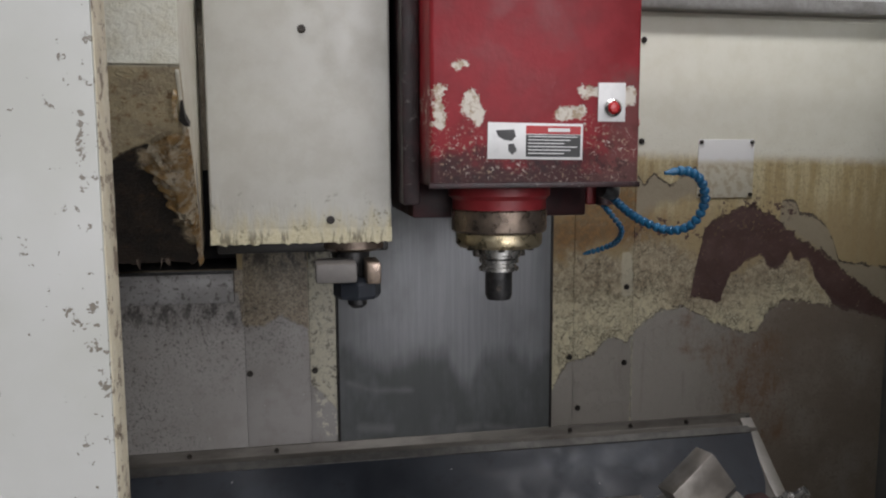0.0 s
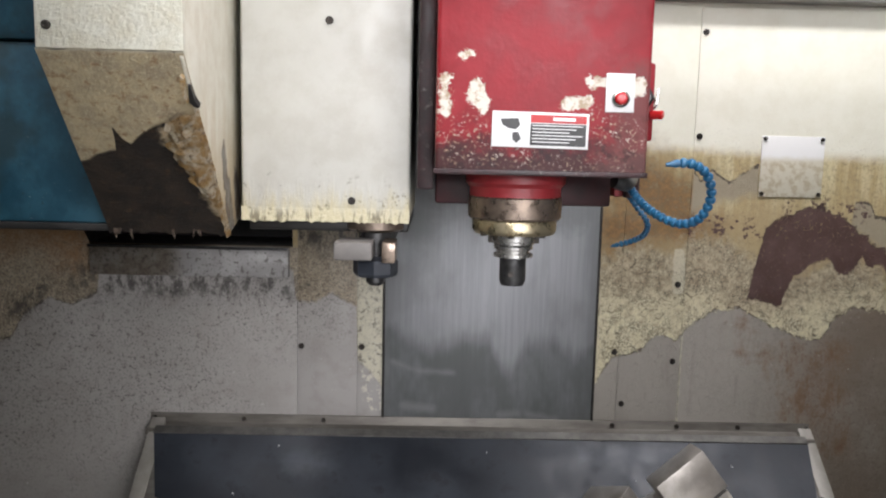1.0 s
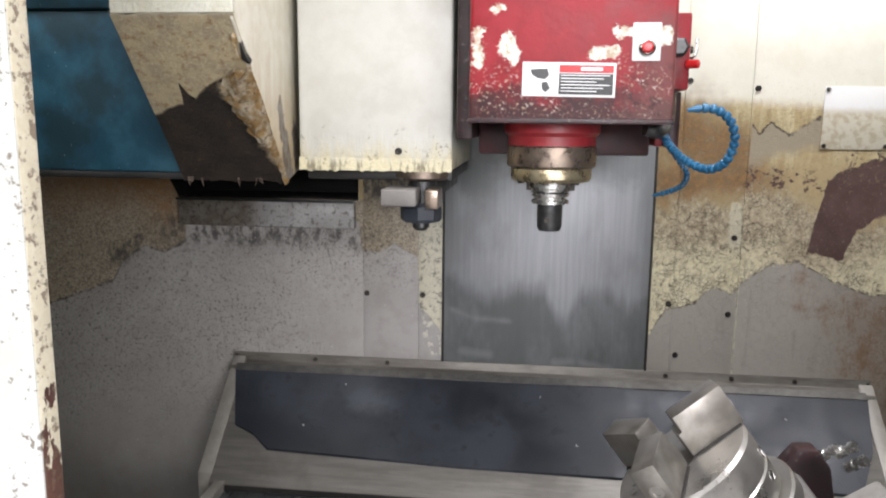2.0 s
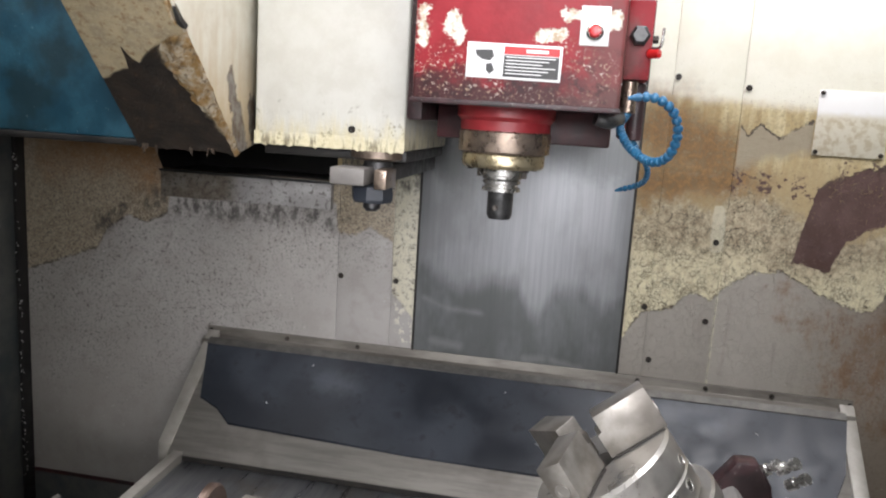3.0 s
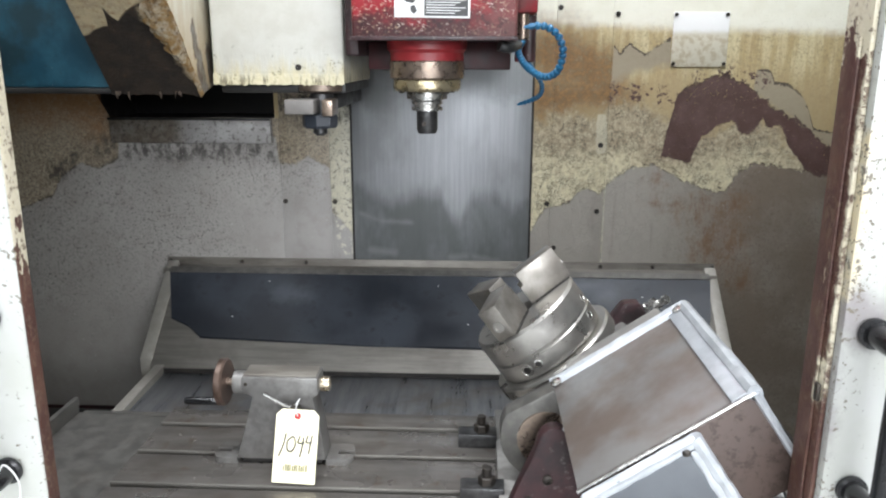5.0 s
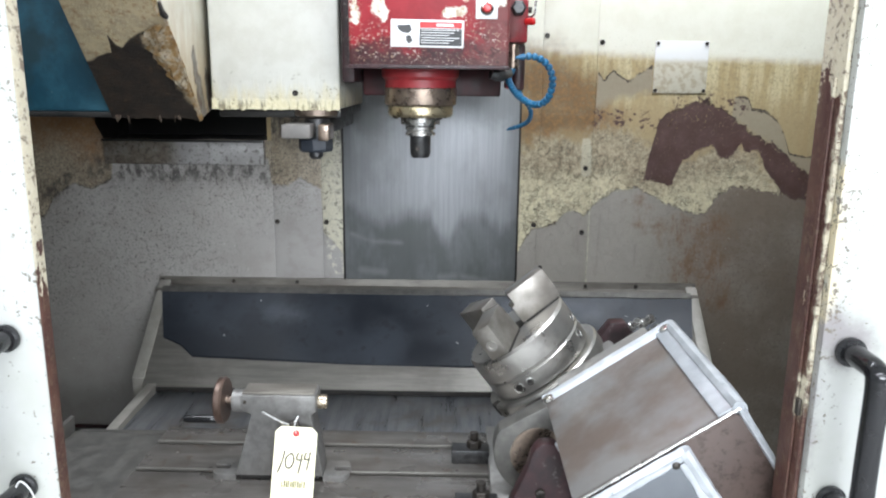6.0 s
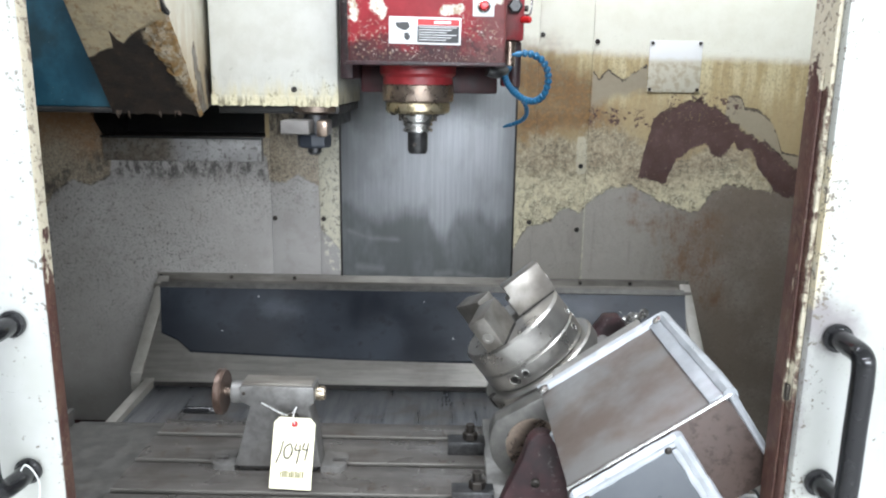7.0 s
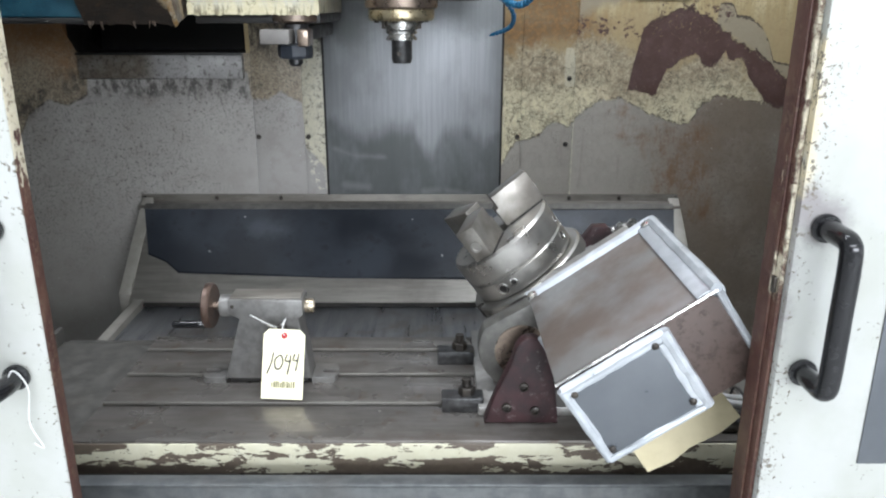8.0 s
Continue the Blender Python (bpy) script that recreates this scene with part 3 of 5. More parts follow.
def rubber_sheet():
    g = Graph("dark_rubber_sheet")
    n1, n2, n3 = g.noise(4.0, 5, 0.6), g.noise(16, 5, 0.65), g.noise(60, 5, 0.7)
    col = g.mix(g.ramp(n1, 0.36, 0.64), (0.015, 0.018, 0.024), (0.034, 0.040, 0.050))
    col = g.mix(g.ramp(n2, 0.55, 0.70, 0, 0.6), col, (0.010, 0.011, 0.013))
    # two pale bands put the rubber's sheen into the colour
    pale_sheen = g.patch([(0.22, 2.56, 0.52, 2.545, 0.018), (-0.62, 2.53, -0.50, 2.52, 0.012)], 0.05, 9, 0.03, flat=(1, 1, 0))
    col = g.mix(g.math("MULTIPLY", pale_sheen, 0.6), col, (0.085, 0.095, 0.11))
    return g.done(col, g.ramp(n2, 0.3, 0.7, 0.34, 0.56), 0.0, n3, 0.12, 0.001, 0.4)


M_RUBBER = rubber_sheet()
M_DARKWALL = plain("dark_teal_paint", (0.040, 0.050, 0.052), (0.11, 0.11, 0.10), 0.5, 0, 14, 0.4)
def teal_paint():
    g = Graph("grimy_teal_paint")
    n, f = g.noise(11, 5, 0.65), g.noise(60, 5, 0.7)
    col = g.mix(g.ramp(n, 0.38, 0.62), (0.008, 0.050, 0.080), (0.016, 0.082, 0.120))
    col = g.mix(g.ramp(g.noise(5, 4, 0.6), 0.48, 0.62, 0, 0.8), col, (0.009, 0.026, 0.033))
    col = g.mix(g.ramp(f, 0.62, 0.70, 0, 0.8), col, (0.02, 0.025, 0.025))
    col = g.mix(g.ramp(g.noise(140, 2, 0.5), 0.73, 0.75), col, (0.40, 0.42, 0.40))
    return g.done(col, g.ramp(n, 0.3, 0.7, 0.35, 0.5), 0.0, f, 0.4, 0.002)


M_TEAL = teal_paint()
M_BLACK = plain("near_black", (0.006, 0.006, 0.006), (0.018, 0.016, 0.014), 0.5, 0, 40, 0.5)
M_SLOT = plain("dark_slot", (0.010, 0.009, 0.008), (0.030, 0.026, 0.022), 0.6, 0, 50, 0.3)
def plate_paint():
    g = Graph("grimy_galvanised_plate")
    n, f = g.noise(30, 5, 0.7), g.noise(60, 6, 0.75)
    col = g.mix(g.ramp(n, 0.35, 0.65), (0.27, 0.26, 0.25), (0.38, 0.37, 0.36))
    col = g.mix(g.math("MULTIPLY", g.ramp(g.axis("X"), -0.90, -0.98), g.ramp(n, 0.3, 0.6, 0.5, 0.95)), col, (0.11, 0.088, 0.06))
    col = g.mix(g.ramp(f, 0.50, 0.62, 0, 0.8), col, (0.06, 0.05, 0.042))
    return g.done(col, 0.5, 0.2, f, 0.5, 0.002)


M_PLATE = plate_paint()
def sign_paint():
    g = Graph("stained_cream_plate")
    n = g.noise(45, 5, 0.7)
    low = g.math("ADD", g.axis("Z"), g.math("MULTIPLY", g.math("SUBTRACT", n, 0.5), 0.03))
    col = g.mix(g.ramp(low, 1.665, 1.69), g.mix(g.ramp(n, 0.45, 0.6), (0.70, 0.66, 0.53), (0.56, 0.49, 0.34)), (0.88, 0.88, 0.85))
    return g.done(col, 0.45, 0.0, n, 0.2, 0.001)


M_SIGN = sign_paint()
M_GRIP = plain("dull_grey_gripper", (0.15, 0.14, 0.13), (0.22, 0.205, 0.19), 0.6, 0.1, 40, 0.3)
M_SCREW = plain("dark_screw", (0.025, 0.022, 0.02), (0.06, 0.05, 0.04), 0.45, 0.5, 80, 0.2)
M_BRONZE = steel("browned_spindle_steel", (0.20, 0.155, 0.125), (0.30, 0.235, 0.185), 0.30, 50, None, 0.85, dirty=0.35)
M_BRASS = steel("yellowed_spindle_ring", (0.33, 0.275, 0.17), (0.45, 0.385, 0.26), 0.28, 60, None, 0.9, dirty=0.2)
M_NOSE = steel("brassy_worn_steel", (0.40, 0.33, 0.24), (0.52, 0.45, 0.35), 0.28, 60, None, 0.9, dirty=0.2)
M_CHROME = steel("bright_steel", (0.52, 0.51, 0.49), (0.66, 0.65, 0.62), 0.22, 60, None, 0.95, dirty=0.15)
M_TOOL = steel("blackened_tool_steel", (0.045, 0.045, 0.046), (0.085, 0.085, 0.085), 0.36, 70, None, 0.7, dirty=0.1)
M_CHUCK = steel("ground_chuck_steel", (0.36, 0.345, 0.32), (0.44, 0.425, 0.395), 0.32, 25, None, 0.9, dirt_and_shade=(0.19, 0.165, 0.13), dirty=0.25)
M_JAW = steel("dull_jaw_steel", (0.23, 0.213, 0.19), (0.31, 0.292, 0.265), 0.38, 30, None, 0.85, dirt_and_shade=(0.12, 0.10, 0.08), dirty=0.45)
M_CAST = steel("machined_cast_iron", (0.26, 0.25, 0.235), (0.34, 0.33, 0.31), 0.42, 50, None, 0.5, dirty=0.35)
M_TAILCAST = steel("worn_grey_casting", (0.145, 0.14, 0.132), (0.205, 0.20, 0.19), 0.42, 45, None, 0.45, dirt_and_shade=(0.09, 0.075, 0.06), dirty=0.55)
def maroon_paint():
    g = Graph("grimy_maroon_paint")
    n, f = g.noise(22, 5, 0.7), g.noise(60, 6, 0.75)
    col = g.mix(g.ramp(n, 0.38, 0.62), (0.020, 0.009, 0.010), (0.046, 0.018, 0.020))
    col = g.mix(g.ramp(f, 0.58, 0.66, 0, 0.6), col, (0.22, 0.20, 0.19))
    col = g.mix(g.ramp(g.noise(9, 4), 0.50, 0.66, 0, 0.7), col, (0.016, 0.012, 0.012))
    return g.done(col, g.ramp(n, 0.3, 0.7, 0.34, 0.55), 0.0, f, 0.5, 0.002)


M_MAROON = maroon_paint()
M_TAPE = plain("silvery_sealant_tape", (0.36, 0.38, 0.40), (0.50, 0.52, 0.545), 0.38, 0.35, 28, 0.35)
M_GREY = plain("mid_grey_cover_paint", (0.088, 0.096, 0.106), (0.115, 0.124, 0.135), 0.35, 0.1, 10, 0.12)
M_BLUE = plain("blue_hose_plastic", (0.007, 0.075, 0.16), (0.012, 0.115, 0.225), 0.35, 0, 60, 0.2)
M_COLLAR = plain("red_collar_paint", (0.20, 0.013, 0.018), (0.30, 0.026, 0.03), 0.4, 0, 30, 0.3)
M_UNDER = plain("dark_red_paint", (0.015, 0.004, 0.005), (0.055, 0.010, 0.012), 0.45, 0, 22, 0.4)
M_RED = plain("red_plastic", (0.45, 0.01, 0.015), (0.55, 0.02, 0.02), 0.25, 0, 30, 0.05)
M_WHITE = plain("white_plastic_plate", (0.70, 0.70, 0.69), (0.78, 0.78, 0.77), 0.35, 0, 40, 0.1)
M_PRINTBLACK = plain("black_print", (0.02, 0.02, 0.02), (0.04, 0.04, 0.04), 0.5, 0, 60, 0.05)
M_PRINTRED = plain("red_print", (0.40, 0.02, 0.025), (0.48, 0.03, 0.03), 0.5, 0, 60, 0.05)
M_TAG = plain("cream_tag_card", (0.78, 0.72, 0.50), (0.84, 0.79, 0.58), 0.7, 0, 25, 0.1)
M_CARD = plain("tan_cardboard", (0.60, 0.52, 0.33), (0.68, 0.60, 0.40), 0.8, 0, 30, 0.2)
M_INK = plain("ink", (0.015, 0.015, 0.016), (0.03, 0.03, 0.03), 0.6, 0, 60, 0.05)
M_BARCODE = plain("olive_print", (0.11, 0.10, 0.035), (0.15, 0.14, 0.05), 0.6, 0, 60, 0.05)
M_HANDLE = plain("glossy_black_plastic", (0.008, 0.008, 0.009), (0.016, 0.016, 0.017), 0.16, 0, 60, 0.05, 0.05)
M_WHEELMETAL = steel("brown_handwheel_steel", (0.085, 0.055, 0.042), (0.14, 0.095, 0.075), 0.35, 60, None, 0.6, dirty=0.3)
M_CABLE_B = plain("black_cable_sheath", (0.012, 0.012, 0.012), (0.03, 0.03, 0.03), 0.5, 0, 60, 0.2)
M_CABLE_W = plain("pale_cable_sheath", (0.42, 0.42, 0.41), (0.55, 0.55, 0.53), 0.5, 0, 60, 0.2)
M_SHOP = plain("pale_workshop_paint", (0.70, 0.71, 0.71), (0.76, 0.77, 0.77), 0.8, 0, 6, 0.1)
M_SHOPFLOOR = plain("grey_concrete", (0.44, 0.44, 0.43), (0.54, 0.54, 0.53), 0.7, 0, 5, 0.2)
M_WIRE = plain("thin_white_wire", (0.6, 0.6, 0.58), (0.7, 0.7, 0.68), 0.5, 0, 60, 0.1)


def front_paint():
    g = Graph("flaking_table_front_paint")
    n = g.math("ADD", g.noise(26, 5, 0.7, (0.35, 1, 1)), g.math("MULTIPLY", g.math("ABSOLUTE", g.math("SUBTRACT", g.axis("Z"), 0.688)), 3.2))
    bare = g.ramp(n, 0.555, 0.575)
    col = g.mix(bare, g.mix(g.noise(50), (0.46, 0.43, 0.30), (0.60, 0.58, 0.46)), g.mix(g.noise(70), (0.06, 0.045, 0.035), (0.15, 0.12, 0.09)))
    return g.done(col, 0.45, 0.0, g.math("SUBTRACT", 1.0, bare), 0.5, 0.002)


M_FRONT = front_paint()


# ---- mesh helpers ----
def thing(name, at, label, category, kind="", group=""):
    ob = new(name)
    ob.empty_display_size = 0.05
    ob.location = at
    ob.matrix_basis = Matrix.Translation(at)
    return tagged(ob, label, category, group, kind)


def finish(name, bm, material, smooth=35.0):
    me = bpy.data.meshes.new(name)
    bmesh.ops.recalc_face_normals(bm, faces=bm.faces[:])
    bm.to_mesh(me)
    bm.free()
    me.materials.append(material)
    if smooth:
        me.polygons.foreach_set("use_smooth", [True] * len(me.polygons))
        me.set_sharp_from_angle(angle=radians(smooth))
    return me


def part(name, bm, material, parent, label="", smooth=35.0):
    """One mesh object under a thing or a part, built in the world's coordinates."""
    ob = new(name, finish(name, bm, material, smooth))
    ob.parent = parent
    if parent.type == "EMPTY":
        ob.matrix_parent_inverse = parent.matrix_basis.inverted()
    return tagged(ob, label)


def solo(name, bm, material, label, category, kind="", smooth=35.0):
    return tagged(new(name, finish(name, bm, material, smooth)), label, category, "", kind)


def box(x0, x1, y0, y1, z0, z1, bevel=0.0, bm=None, segs=2):
    b = bmesh.new()
    bmesh.ops.create_cube(b, size=1)
    for v in b.verts:
        v.co = ((x0 + x1) / 2 + v.co.x * (x1 - x0), (y0 + y1) / 2 + v.co.y * (y1 - y0), (z0 + z1) / 2 + v.co.z * (z1 - z0))
    if bevel:
        bmesh.ops.bevel(b, geom=b.edges[:], offset=bevel, segments=segs, affect="EDGES", profile=0.5)
    return merge(bm, b)


def merge(bm, b):
    if bm is None:
        return b
    me = bpy.data.meshes.new("tmp")
    b.to_mesh(me)
    b.free()
    bm.from_mesh(me)
    bpy.data.meshes.remove(me)
    return bm


def moved(bm, m):
    bm.transform(m)
    return bm


def lathe(profile, origin, direction, n=40, bm=None):
    """A turned body: (radius, along) pairs spun about an axis."""
    b = bmesh.new()
    rings = []
    for r, h in profile:
        if r < 1e-6:
            rings.append([b.verts.new((0, 0, h))])
        else:
            rings.append([b.verts.new((r * math.cos(2 * math.pi * i / n), r * math.sin(2 * math.pi * i / n), h)) for i in range(n)])
    for a, c in zip(rings, rings[1:]):
        for i in range(n):
            j = (i + 1) % n
            q = [a[i % len(a)], a[j % len(a)], c[j % len(c)], c[i % len(c)]]
            u = []
            for v in q:
                if v not in u:
                    u.append(v)
            if len(u) > 2:
                b.faces.new(u)
    if len(rings[0]) > 1:
        b.faces.new(rings[0][::-1])
    if len(rings[-1]) > 1:
        b.faces.new(rings[-1])
    b.transform(Matrix.Translation(origin) @ Vector(direction).to_track_quat("Z", "Y").to_matrix().to_4x4())
    return merge(bm, b)


def rod(a, c, r, n=16, bevel=0.0, bm=None):
    d = (Vector(c) - Vector(a))
    L = d.length
    prof = [(r - bevel, 0), (r, bevel), (r, L - bevel), (r - bevel, L)] if bevel else [(r, 0), (r, L)]
    return lathe(prof, a, d, n, bm)


def smooth_path(points, n=8):
    pts = [Vector(p) for p in points]
    ext = [2 * pts[0] - pts[1]] + pts + [2 * pts[-1] - pts[-2]]
    out = []
    for i in range(1, len(ext) - 2):
        p0, p1, p2, p3 = ext[i - 1:i + 3]
        for k in range(n):
            t = k / n
            out.append(0.5 * ((2 * p1) + (p2 - p0) * t + (2 * p0 - 5 * p1 + 4 * p2 - p3) * t * t + (3 * p1 - p0 - 3 * p2 + p3) * t ** 3))
    return out + [pts[-1]]


def tube(points, r, n=10, bm=None, steps=8):
    b = bmesh.new()
    path = smooth_path(points, steps)
    rings = []
    side = None
    for i, p in enumerate(path):
        d = (path[min(i + 1, len(path) - 1)] - path[max(i - 1, 0)]).normalized()
        side = (side - d * side.dot(d)).normalized() if side else d.orthogonal().normalized()
        up = d.cross(side)
        rings.append([b.verts.new(p + r * (side * math.cos(2 * math.pi * k / n) + up * math.sin(2 * math.pi * k / n))) for k in range(n)])
    for a, c in zip(rings, rings[1:]):
        for k in range(n):
            b.faces.new((a[k], a[(k + 1) % n], c[(k + 1) % n], c[k]))
    b.faces.new(rings[0][::-1])
    b.faces.new(rings[-1])
    return merge(bm, b)


def prism(outline, axis, a, c, bevel=0.0, bm=None):
    """An outline in the two other axes, drawn out from a to c along an axis."""
    b = bmesh.new()
    k = "xyz".index(axis)

    def at(p, h):
        q = list(p)
        q.insert(k, h)
        return q
    lo, hi = [b.verts.new(at(p, a)) for p in outline], [b.verts.new(at(p, c)) for p in outline]
    b.faces.new(lo)
    b.faces.new(hi[::-1])
    for i in range(len(lo)):
        j = (i + 1) % len(lo)
        b.faces.new((lo[i], hi[i], hi[j], lo[j]))
    bmesh.ops.recalc_face_normals(b, faces=b.faces[:])
    if bevel:
        bmesh.ops.bevel(b, geom=b.edges[:], offset=bevel, segments=2, affect="EDGES", profile=0.5)
    return merge(bm, b)


def ragged(bm, amount, scale, axis=1):
    """Uneven relief on a dense mesh."""
    for v in bm.verts:
        v.co[axis] += amount * noise.noise(v.co * scale)
    return bm


def screw_head(parent, x, y, z, r=0.007, material=None, name="screw"):
    bm = lathe([(r, 0), (r, 0.003), (r * 0.75, 0.006), (r * 0.35, 0.006), (r * 0.35, 0.003), (0, 0.003)], (x, y, z), (0, -1, 0), 14)
    return part(name, bm, material or M_SCREW, parent)



WALL = 2.645        # front of the back wall
TOP = 0.713         # top of the machine table

# ---- the setting: back wall ----
wall = thing("wall_back", (0, WALL, 0.19), "sheet-metal back wall, cream paint stained, crackled and peeled to bare metal", "wall", "structure")
part("backing_sheet", box(-1.70, -0.06, WALL + 0.004, WALL + 0.03, 0.19, 1.395), M_WALL_L, wall)
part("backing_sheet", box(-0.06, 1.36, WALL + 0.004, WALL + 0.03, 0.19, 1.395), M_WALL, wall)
part("backing_sheet", box(-1.70, -1.235, WALL + 0.004, WALL + 0.03, 1.395, 2.10), M_WALL_L, wall)
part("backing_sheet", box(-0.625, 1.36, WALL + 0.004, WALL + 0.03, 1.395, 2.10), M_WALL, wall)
part("backing_sheet", box(-1.235, -0.625, WALL + 0.004, WALL + 0.03, 1.66, 2.10), M_WALL_L, wall)
for a, c, z0, z1 in ((-0.610, -0.440, 0.90, 1.93), (-0.438, -0.364, 0.90, 1.93), (0.251, 0.318, 0.90, 2.09), (0.3195, 0.5005, 0.90, 2.09), (0.502, 1.355, 0.20, 2.085)):
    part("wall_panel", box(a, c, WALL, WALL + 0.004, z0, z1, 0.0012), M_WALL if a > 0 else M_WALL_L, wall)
part("wall_panel", prism([(-1.69, 0.20), (-0.6115, 0.20), (-0.6115, 1.394), (-1.236, 1.394), (-1.236, 2.085), (-1.69, 2.085)], "y", WALL, WALL + 0.004), M_WALL_L, wall)
for x, z in ((-0.600, 1.110), (-0.426, 1.110), (0.307, 1.110), (0.478, 1.085), (0.330, 1.755), (0.515, 1.735), (0.480, 1.312), (0.515, 2.02), (0.335, 0.955), (0.33, 2.0)):
    screw_head(wall, x, WALL, z, 0.0085)
part("wall_panel", prism([(-1.2365, 1.3955), (-1.196, 1.3955), (-1.2365, 1.475)], "y", WALL, WALL + 0.004), M_WALL_L, wall)
# dark slot of the tool arm with its plate below
slot = thing("tool_arm_recess", (-0.93, 2.70, 1.395), "black recess in the back wall behind the tool arm", "recess", "structure")
# lining coloured near-black on every side
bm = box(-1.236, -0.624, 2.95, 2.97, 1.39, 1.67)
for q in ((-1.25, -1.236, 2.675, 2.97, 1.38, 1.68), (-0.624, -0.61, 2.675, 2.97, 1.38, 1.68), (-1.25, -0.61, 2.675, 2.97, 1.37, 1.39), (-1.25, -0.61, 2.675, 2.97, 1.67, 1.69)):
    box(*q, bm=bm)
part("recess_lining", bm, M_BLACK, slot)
plate = thing("sill_plate", (-0.91, 2.62, 1.31), "grimy grey metal strip below the tool arm recess", "plate")
part("plate", box(-1.188, -0.632, 2.618, 2.644, 1.312, 1.396, 0.003), M_PLATE, plate)
part("lip", box(-1.19, -0.632, 2.612, 2.6175, 1.390, 1.398, 0.001), M_BLACK, plate, "black lip")
# stainless slide cover of the column
column = thing("column_cover", (-0.056, WALL, 0.86), "streaked stainless sheet covering the machine column", "machine cover", "structure")
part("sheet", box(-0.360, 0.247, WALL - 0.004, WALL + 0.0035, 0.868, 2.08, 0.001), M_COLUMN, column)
for x in (-0.3625, 0.2495):
    part("edge_gap", box(x - 0.0035, x + 0.0035, WALL - 0.007, WALL - 0.0003, 0.868, 1.95, 0.001), M_SLOT, column)
part("wiper_strip", box(-0.36, 0.25, WALL - 0.02, WALL - 0.0045, 0.866, 0.878, 0.002), M_SLOT, column, "dark wiper strip")
# pale plate riveted to the wall
sign = thing("wall_plate", (0.78, WALL, 1.57), "blank cream metal plate screwed to the stained wall", "plate")
part("plate", box(0.692, 0.870, WALL - 0.004, WALL - 0.0005, 1.570, 1.741, 0.0012), M_SIGN, sign)
for x, z in ((0.70, 1.733), (0.862, 1.733), (0.70, 1.579), (0.862, 1.579)):
    screw_head(sign, x, WALL - 0.004, z, 0.006)
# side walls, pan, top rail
solo("wall_left", box(-1.73, -1.70, 0.97, 2.675, 0.19, 2.10), M_DARKWALL, "dark teal side wall of the enclosure", "wall", "structure")
solo("wall_right", box(1.36, 1.39, 0.97, 2.675, 0.19, 2.10), M_DARKWALL, "dark side wall of the enclosure", "wall", "structure")
solo("corner_seam", box(-1.698, -1.685, 2.60, 2.644, 0.19, 1.60, 0.003), M_BLACK, "black vertical seam in the wall corner", "seam", "structure")
solo("floor", box(-1.70, 1.36, 0.97, 2.645, 0.16, 0.19), M_PAN, "pale streaked sheet-metal chip pan under the table", "pan", "structure")
solo("top_rail", box(-1.70, 1.36, 2.60, 2.676, 2.10, 2.14, 0.006), M_CAST, "grey rail along the top of the back wall", "rail", "structure")

skirt = thing("wall_skirt", (-1.3, WALL, 0.19), "dark skirt below the back wall with a red line", "skirting", "structure")
part("skirt", box(-1.684, -0.99, WALL - 0.006, WALL - 0.0005, 0.191, 0.305, 0.002), M_DARKWALL, skirt)
part("red_line", box(-1.684, -0.99, WALL - 0.007, WALL - 0.0005, 0.3055, 0.318, 0.002), M_UNDER, skirt, "dull red line")

# ---- way covers behind the table ----
SLOPE = (0.864 - 0.62) / (2.60 - 2.32)


def slope_z(y):
    return 0.62 + SLOPE * (y - 2.32)


ledge = thing("cover_ledge", (-0.07, 2.62, 0.86), "screwed grey angle strip along the foot of the wall", "trim", "structure")
part("angle", prism([(2.6445, 0.905), (2.638, 0.905), (2.636, 0.880), (2.598, 0.872), (2.590, 0.858), (2.6445, 0.858)], "x", -1.035, 0.892, 0.002), M_LEDGE, ledge)
for x in (-1.022, -0.765, -0.535, 0.31, 0.50, 0.68, 0.884):
    screw_head(ledge, x, 2.637, 0.892, 0.007)
cover = thing("rear_way_cover", (-0.07, 2.32, 0.62), "sloping brushed metal way cover between wall and table", "machine cover", "structure")
part("sheet", prism([(2.60, slope_z(2.60)), (2.318, slope_z(2.318)), (2.318, slope_z(2.318) - 0.02), (2.60, slope_z(2.60) - 0.02)], "x", -0.99, 0.855, 0.002), M_WAYCOVER, cover)
for x0, x1 in ((-1.028, -0.988), (0.853, 0.893)):
    part("side_flange", prism([(2.63, slope_z(2.63) + 0.006), (2.335, slope_z(2.335) + 0.006), (2.335, 0.50), (2.63, 0.50)], "x", x0, x1, 0.003), M_FLANGE, cover)
rubber = thing("rubber_apron", (-0.07, 2.5, 0.75), "dark blue-grey rubber apron over the rear way cover", "rubber sheet")
bm = bmesh.new()
foot = [(0.785, 2.375), (0.4, 2.378), (-0.3, 2.383), (-0.845, 2.398), (-0.895, 2.43), (-0.960, 2.452)]
line = [(-1.012, 2.598), (0.868, 2.598), (0.842, 2.47)] + foot
lo = [bm.verts.new((x, y, slope_z(y) + 0.003)) for x, y in line]
hi = [bm.verts.new((x, y, slope_z(y) + 0.010)) for x, y in line]
bm.faces.new(hi)
bm.faces.new(lo[::-1])
for i in range(len(lo)):
    j = (i + 1) % len(lo)
    bm.faces.new((lo[i], lo[j], hi[j], hi[i]))
part("sheet", bm, M_RUBBER, rubber, smooth=0)
part("clamp_strip", prism([(2.604, slope_z(2.604) + 0.004), (2.586, slope_z(2.586) + 0.0115), (2.586, slope_z(2.586) + 0.0145), (2.606, slope_z(2.606) + 0.010)], "x", -1.01, 0.866), M_TRAY, rubber, "grey clamp strip along the top")
cover2 = thing("lower_way_cover", (-0.07, 2.1, 0.58), "flat shiny way cover sliding under the rear cover", "machine cover", "structure")
